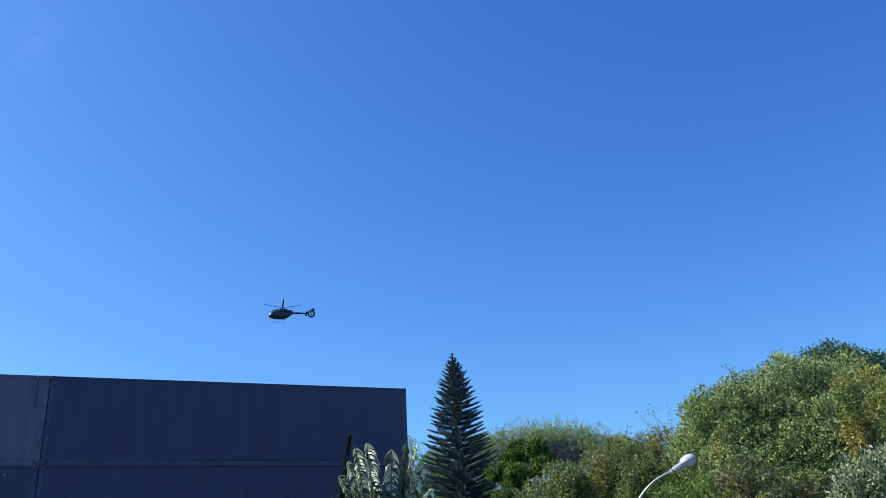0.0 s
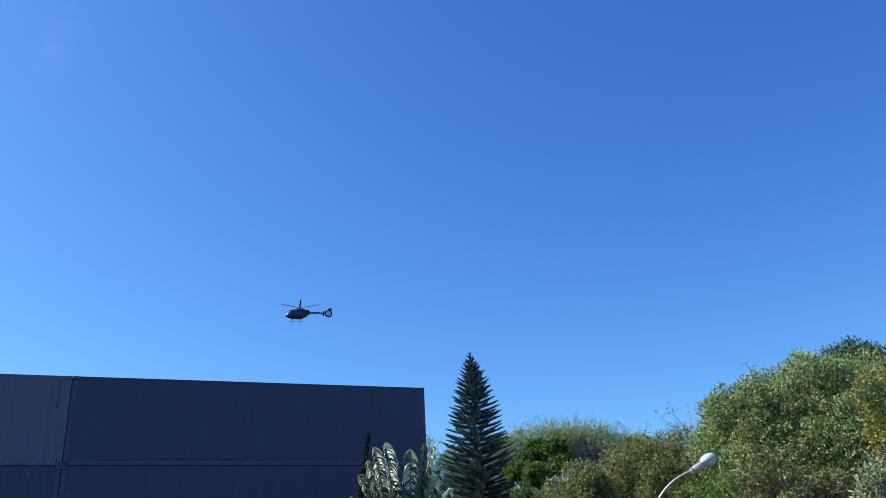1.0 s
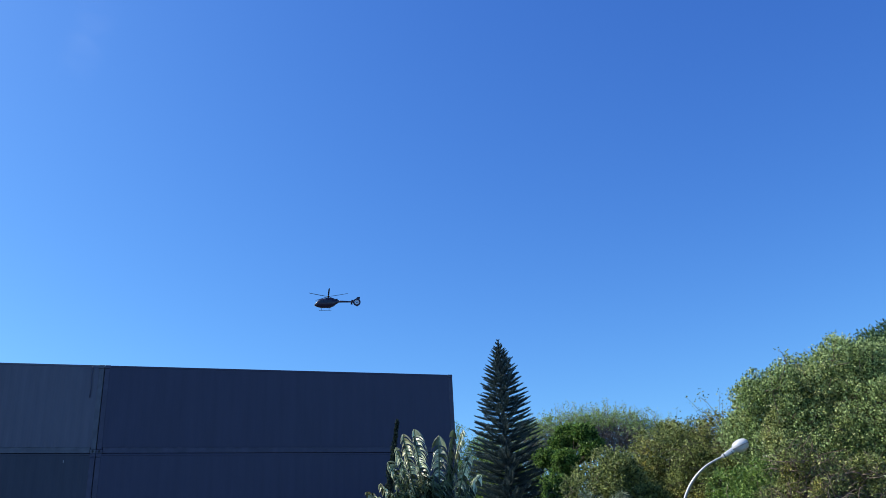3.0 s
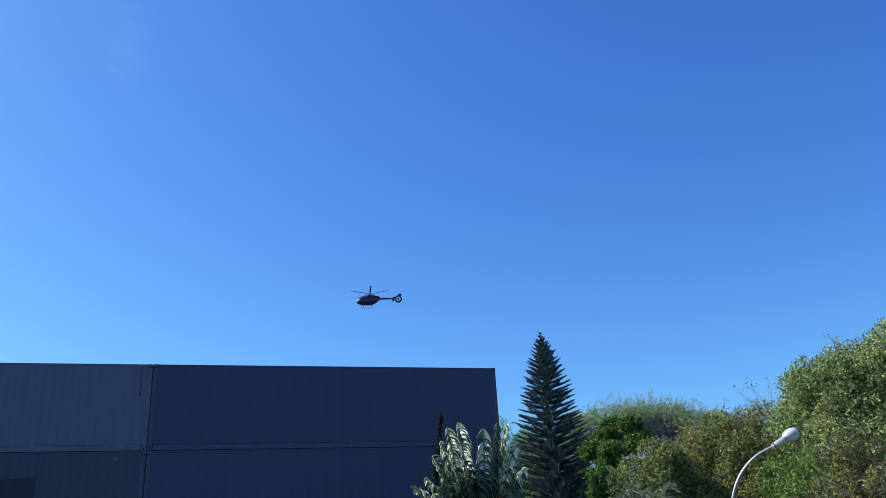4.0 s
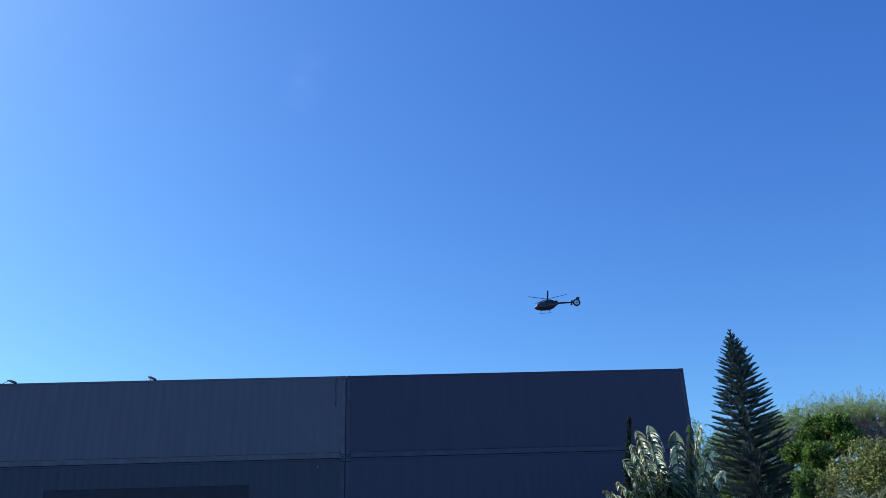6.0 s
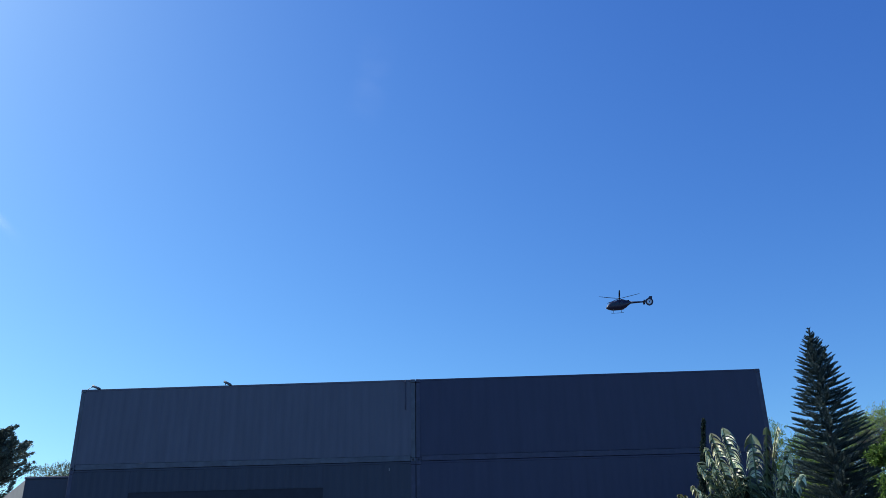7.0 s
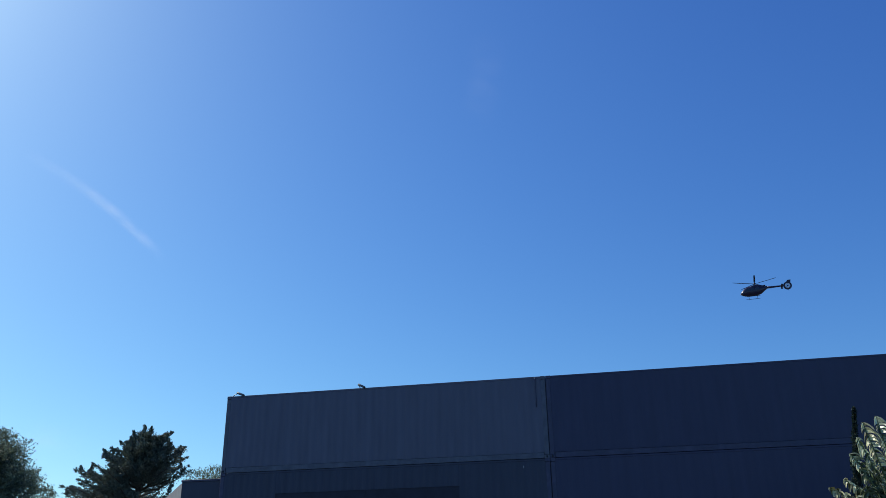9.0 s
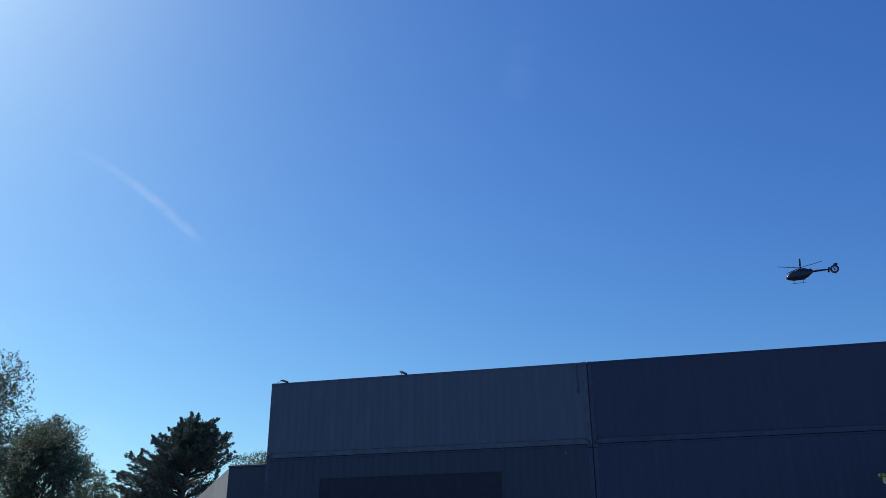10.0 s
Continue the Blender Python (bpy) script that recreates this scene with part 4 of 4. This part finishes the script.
# ---- helicopter ----
def helicopter():
    dist = 208.0
    az, el = 10.87, 18.52
    x, y = polar(az, dist)
    zc = 1.35 + dist * math.tan(radians(el))
    t = thing("helicopter", (x, y, zc), "dark twin-engine helicopter in level flight", "helicopter", turn=-az + 3)

    # nose towards -x; own metres, body 11.7 long
    def ring(xx, w, h, up, n=20, flat=2.4):
        out = []
        for i in range(n):
            c, s = math.cos(2 * math.pi * i / n), math.sin(2 * math.pi * i / n)
            out.append((xx, w * math.copysign(abs(c) ** (2 / flat), c), up + h * math.copysign(abs(s) ** (2 / flat), s)))
        return out

    loft("fuselage", [ring(-5.35, 0.05, 0.04, -0.42), ring(-5.22, 0.34, 0.26, -0.40), ring(-4.85, 0.62, 0.60, -0.28), ring(-4.3, 0.80, 0.95, -0.10),
                      ring(-3.5, 0.90, 1.18, 0.02), ring(-2.4, 0.92, 1.24, 0.04), ring(-1.2, 0.90, 1.18, 0.08), ring(-0.3, 0.74, 0.94, 0.22),
                      ring(0.4, 0.46, 0.54, 0.42), ring(1.0, 0.27, 0.30, 0.56)], HELI_PAINT, t)
    loft("engine_cowling", [ring(-3.3, 0.20, 0.08, 0.95), ring(-2.9, 0.55, 0.26, 1.0), ring(-2.0, 0.66, 0.52, 1.08), ring(-0.8, 0.62, 0.50, 1.05), ring(0.1, 0.45, 0.26, 0.90), ring(0.7, 0.2, 0.1, 0.8)], HELI_PAINT, t)
    loft("windscreen", [ring(-5.05, 0.40, 0.20, -0.30), ring(-4.6, 0.66, 0.40, -0.08), ring(-4.0, 0.80, 0.52, 0.18), ring(-3.5, 0.80, 0.45, 0.42)], HELI_GLASS, t, "smoked curved windscreen")
    for side in (-1, 1):
        for xa, xb in ((-3.95, -3.05), (-2.9, -1.95), (-1.8, -1.0)):
            bm = boxed(xa, xb, side * 0.885 - 0.02, side * 0.885 + 0.02, 0.02, 0.62, 0.012)
            part("side_window", bm, HELI_GLASS, t)
        loft("exhaust_pipe", [[(0.1 + 0.55 * k, side * (0.32 + 0.04 * k) + 0.13 * math.cos(a0), 1.08 + 0.13 * math.sin(a0)) for a0 in np.linspace(0, 2 * math.pi, 13)[:-1]] for k in (0, 1)], STEEL_DARK, t)
    part("nose_light", boxed(-5.44, -5.30, -0.14, 0.14, -0.60, -0.46, 0.03), HELI_WHITE, t, "white nose camera and landing light")
    loft("tail_boom", [ring(0.85, 0.27, 0.30, 0.57, flat=2), ring(2.6, 0.20, 0.24, 0.55, flat=2), ring(4.4, 0.15, 0.18, 0.52, flat=2), ring(5.2, 0.14, 0.17, 0.52, flat=2)], HELI_PAINT, t)
    # shrouded tail rotor
    cx, cz = 5.72, 0.42
    v, f = [], []
    n = 24
    for r, yy in ((0.56, -0.13), (1.0, -0.13), (1.0, 0.13), (0.56, 0.13)):
        v += [(cx + r * math.cos(2 * math.pi * i / n), yy, cz + r * math.sin(2 * math.pi * i / n)) for i in range(n)]
    for q in range(4):
        for i in range(n):
            f.append((q * n + i, q * n + (i + 1) % n, ((q + 1) % 4) * n + (i + 1) % n, ((q + 1) % 4) * n + i))
    shroud = put("tail_rotor_shroud", mesh_of("tail_rotor_shroud", v, f, HELI_PAINT, False), t)
    for side in (-1, 1):
        v, f = [], []
        for r, yy in ((0.44, side * 0.138), (0.62, side * 0.138), (0.62, side * 0.10), (0.44, side * 0.10)):
            v += [(cx + r * math.cos(2 * math.pi * i / n), yy, cz + r * math.sin(2 * math.pi * i / n)) for i in range(n)]
        for q in range(4):
            for i in range(n):
                f.append((q * n + i, q * n + (i + 1) % n, ((q + 1) % 4) * n + (i + 1) % n, ((q + 1) % 4) * n + i))
        put("duct_ring", mesh_of("duct_ring", v, f, HELI_WHITE), shroud, "white painted duct ring")
    for i in range(10):
        a0 = 2 * math.pi * i / 10
        bm = boxed(0.10, 0.46, -0.01, 0.01, -0.035, 0.035)
        bm.transform(pose(cx, 0, cz) @ Matrix.Rotation(a0, 4, "Y") @ pose(0, 0, 0, 25))
        part("tail_blade", bm, BLADE, shroud)
    hub = bmesh.new()
    bmesh.ops.create_cone(hub, cap_ends=True, segments=14, radius1=0.13, radius2=0.10, depth=0.2, matrix=pose(cx, 0, cz, 90))
    part("tail_hub", hub, HELI_PAINT, shroud)
    fin = bmesh.new()
    outline = [(5.22, 0.95), (5.82, 1.88), (6.62, 1.92), (6.46, 1.05), (6.12, 0.85), (5.75, 1.12)]
    vs = [[fin.verts.new((px, s, pz)) for px, pz in outline] for s in (-0.05, 0.05)]
    fin.faces.new(vs[0])
    fin.faces.new(vs[1][::-1])
    for i in range(len(outline)):
        j = (i + 1) % len(outline)
        fin.faces.new((vs[0][i], vs[1][i], vs[1][j], vs[0][j]))
    bmesh.ops.recalc_face_normals(fin, faces=fin.faces)
    part("tail_fin", fin, HELI_PAINT, t)
    for side in (-1, 1):
        part("stabiliser", boxed(4.2, 4.65, min(side * 0.12, side * 1.45), max(side * 0.12, side * 1.45), 0.46, 0.53, 0.02), HELI_PAINT, t)
        part("end_plate", boxed(4.2, 4.7, side * 1.47 - 0.02, side * 1.47 + 0.02, 0.26, 0.58, 0.012), HELI_PAINT, t)
    # skids
    for side in (-1, 1):
        tube("skid", [(-4.2, side * 1.15, -1.42), (-4.0, side * 1.15, -1.55), (-3.7, side * 1.15, -1.60), (-1.2, side * 1.15, -1.60), (-0.9, side * 1.15, -1.58)], [0.05] * 5, STEEL_DARK, t, 8)
    for xx in (-3.5, -1.5):
        tube("skid_leg", [(xx, -1.15, -1.58), (xx, -0.95, -1.25), (xx, -0.5, -0.92), (xx, 0.5, -0.92), (xx, 0.95, -1.25), (xx, 1.15, -1.58)], [0.045] * 6, STEEL_DARK, t, 8)
    tube("tail_skid", [(5.5, 0, -0.5), (5.7, 0, -0.72), (5.95, 0, -0.78)], [0.03] * 3, STEEL_DARK, t, 6)
    # main rotor at rest
    mx, mz = -1.75, 1.95
    tube("rotor_mast", [(mx, 0, 1.35), (mx, 0, mz + 0.12)], [0.17, 0.10], STEEL_DARK, t, 10)
    hub = bmesh.new()
    bmesh.ops.create_cone(hub, cap_ends=True, segments=16, radius1=0.38, radius2=0.24, depth=0.22, matrix=pose(mx, 0, mz))
    part("rotor_hub", hub, STEEL_DARK, t)
    for a0 in (-90, -18, 54, 126, 198):
        bm = bmesh.new()
        secs = []
        for r, w, z0 in ((0.3, 0.10, 0.0), (1.0, 0.16, 0.03), (1.3, 0.20, 0.05), (3.2, 0.19, 0.16), (5.0, 0.17, 0.32), (5.4, 0.08, 0.36)):
            secs.append([bm.verts.new((r, yy, z0 + zz)) for yy, zz in ((-w, -0.01), (0, -0.03), (w, 0.0), (0, 0.03))])
        for s0, s1 in zip(secs, secs[1:]):
            for i in range(4):
                bm.faces.new((s0[i], s0[(i + 1) % 4], s1[(i + 1) % 4], s1[i]))
        bm.faces.new(secs[0][::-1])
        bm.faces.new(secs[-1])
        bmesh.ops.recalc_face_normals(bm, faces=bm.faces)
        bm.transform(pose(mx, 0, mz, 0, 0, a0))
        part("rotor_blade", bm, BLADE, t)


helicopter()


# ---- high thin cloud ----
def wisp_material(name, share):
    """Thin ice cloud: mostly see-through, lit by the sun, frayed by noise and fading to its edges."""
    m = bpy.data.materials.new(name)
    m.use_nodes = True
    nt = m.node_tree
    nt.nodes.remove(nt.nodes["Principled BSDF"])
    co = nt.nodes.new("ShaderNodeTexCoord")
    sep = nt.nodes.new("ShaderNodeSeparateXYZ")
    nt.links.new(co.outputs["UV"], sep.inputs[0])
    last = None
    for axis in (0, 1):
        mid = nt.nodes.new("ShaderNodeMath")
        mid.operation = "PINGPONG"
        mid.inputs[1].default_value = 0.5
        nt.links.new(sep.outputs[axis], mid.inputs[0])
        ease = nt.nodes.new("ShaderNodeMapRange")
        ease.interpolation_type = "SMOOTHERSTEP"
        ease.inputs["From Min"].default_value, ease.inputs["From Max"].default_value = 0.02, 0.5
        nt.links.new(mid.outputs[0], ease.inputs["Value"])
        if last:
            mul = nt.nodes.new("ShaderNodeMath")
            mul.operation = "MULTIPLY"
            nt.links.new(last, mul.inputs[0])
            nt.links.new(ease.outputs[0], mul.inputs[1])
            last = mul.outputs[0]
        else:
            last = ease.outputs[0]
    mp = nt.nodes.new("ShaderNodeMapping")
    mp.inputs["Scale"].default_value = (0.6, 1, 1)
    nt.links.new(co.outputs["Object"], mp.inputs[0])
    no = nt.nodes.new("ShaderNodeTexNoise")
    no.inputs["Scale"].default_value, no.inputs["Detail"].default_value = 0.012, 6
    nt.links.new(mp.outputs[0], no.inputs["Vector"])
    fray = nt.nodes.new("ShaderNodeMapRange")
    fray.inputs["From Min"].default_value, fray.inputs["From Max"].default_value = 0.30, 0.72
    fray.inputs["To Max"].default_value = share
    nt.links.new(no.outputs["Fac"], fray.inputs["Value"])
    mul = nt.nodes.new("ShaderNodeMath")
    mul.operation = "MULTIPLY"
    nt.links.new(last, mul.inputs[0])
    nt.links.new(fray.outputs[0], mul.inputs[1])
    clear = nt.nodes.new("ShaderNodeBsdfTransparent")
    ice = nt.nodes.new("ShaderNodeBsdfTranslucent")
    ice.inputs["Color"].default_value = (0.9, 0.9, 0.9, 1)
    mix = nt.nodes.new("ShaderNodeMixShader")
    nt.links.new(mul.outputs[0], mix.inputs[0])
    nt.links.new(clear.outputs[0], mix.inputs[1])
    nt.links.new(ice.outputs[0], mix.inputs[2])
    nt.links.new(mix.outputs[0], nt.nodes["Material Output"].inputs["Surface"])
    return m


def wisp(name, az, el, long, tall, tilt, sag, mat, label):
    """A bent ribbon of thin cloud, four kilometres off; long and tall in degrees."""
    far = 4000.0
    d = Vector((math.sin(radians(az)) * math.cos(radians(el)), math.cos(radians(az)) * math.cos(radians(el)), math.sin(radians(el))))
    hl, ht = far * math.tan(radians(long / 2)), far * math.tan(radians(tall / 2))
    verts, faces = [], []
    n, k = 24, 6
    for i in range(n + 1):
        u = -1 + 2 * i / n
        for j in range(k + 1):
            v = -1 + 2 * j / k
            verts.append((u * hl, 20 * math.sin(3 * u + v), v * ht + sag * ht * (1 - u * u)))
    for i in range(n):
        for j in range(k):
            a0 = i * (k + 1) + j
            faces.append((a0, a0 + k + 1, a0 + k + 2, a0 + 1))
    me = mesh_of(name, verts, faces, mat, True)
    uv = me.uv_layers.new(name="sheet")
    for loop in me.loops:
        i, j = divmod(loop.vertex_index, k + 1)
        uv.data[loop.index].uv = (i / n, j / k)
    ob = put(name, me)
    ob.matrix_world = Matrix.Translation(d * far) @ pose(0, 0, 0, 0, 0, -az) @ pose(0, 0, 0, el, 0, 0) @ pose(0, 0, 0, 0, tilt, 0)
    ob.visible_shadow = False
    tagged(ob, label, "cloud", kind="structure")


STREAK, VEIL = wisp_material("ice_streak", 0.20), wisp_material("ice_veil", 0.022)
LOW_VEIL = wisp_material("ice_low_veil", 0.07)
wisp("backdrop_contrail", -36.5, 23.9, 13.0, 1.1, 31, 1.3, STREAK, "old white vapour trail fraying in the blue sky")
wisp("backdrop_wisp", -7.9, 34.6, 4.0, 9.0, 12, 0.0, VEIL, "very faint high cloud wisp")
wisp("backdrop_wisp", -37.0, 9.6, 5.0, 2.4, 6, 0.0, LOW_VEIL, "very faint low cloud wisp")
wisp("backdrop_wisp", -43.5, 15.2, 5.0, 3.0, 10, 0.0, VEIL, "very faint cloud wisp in the haze")
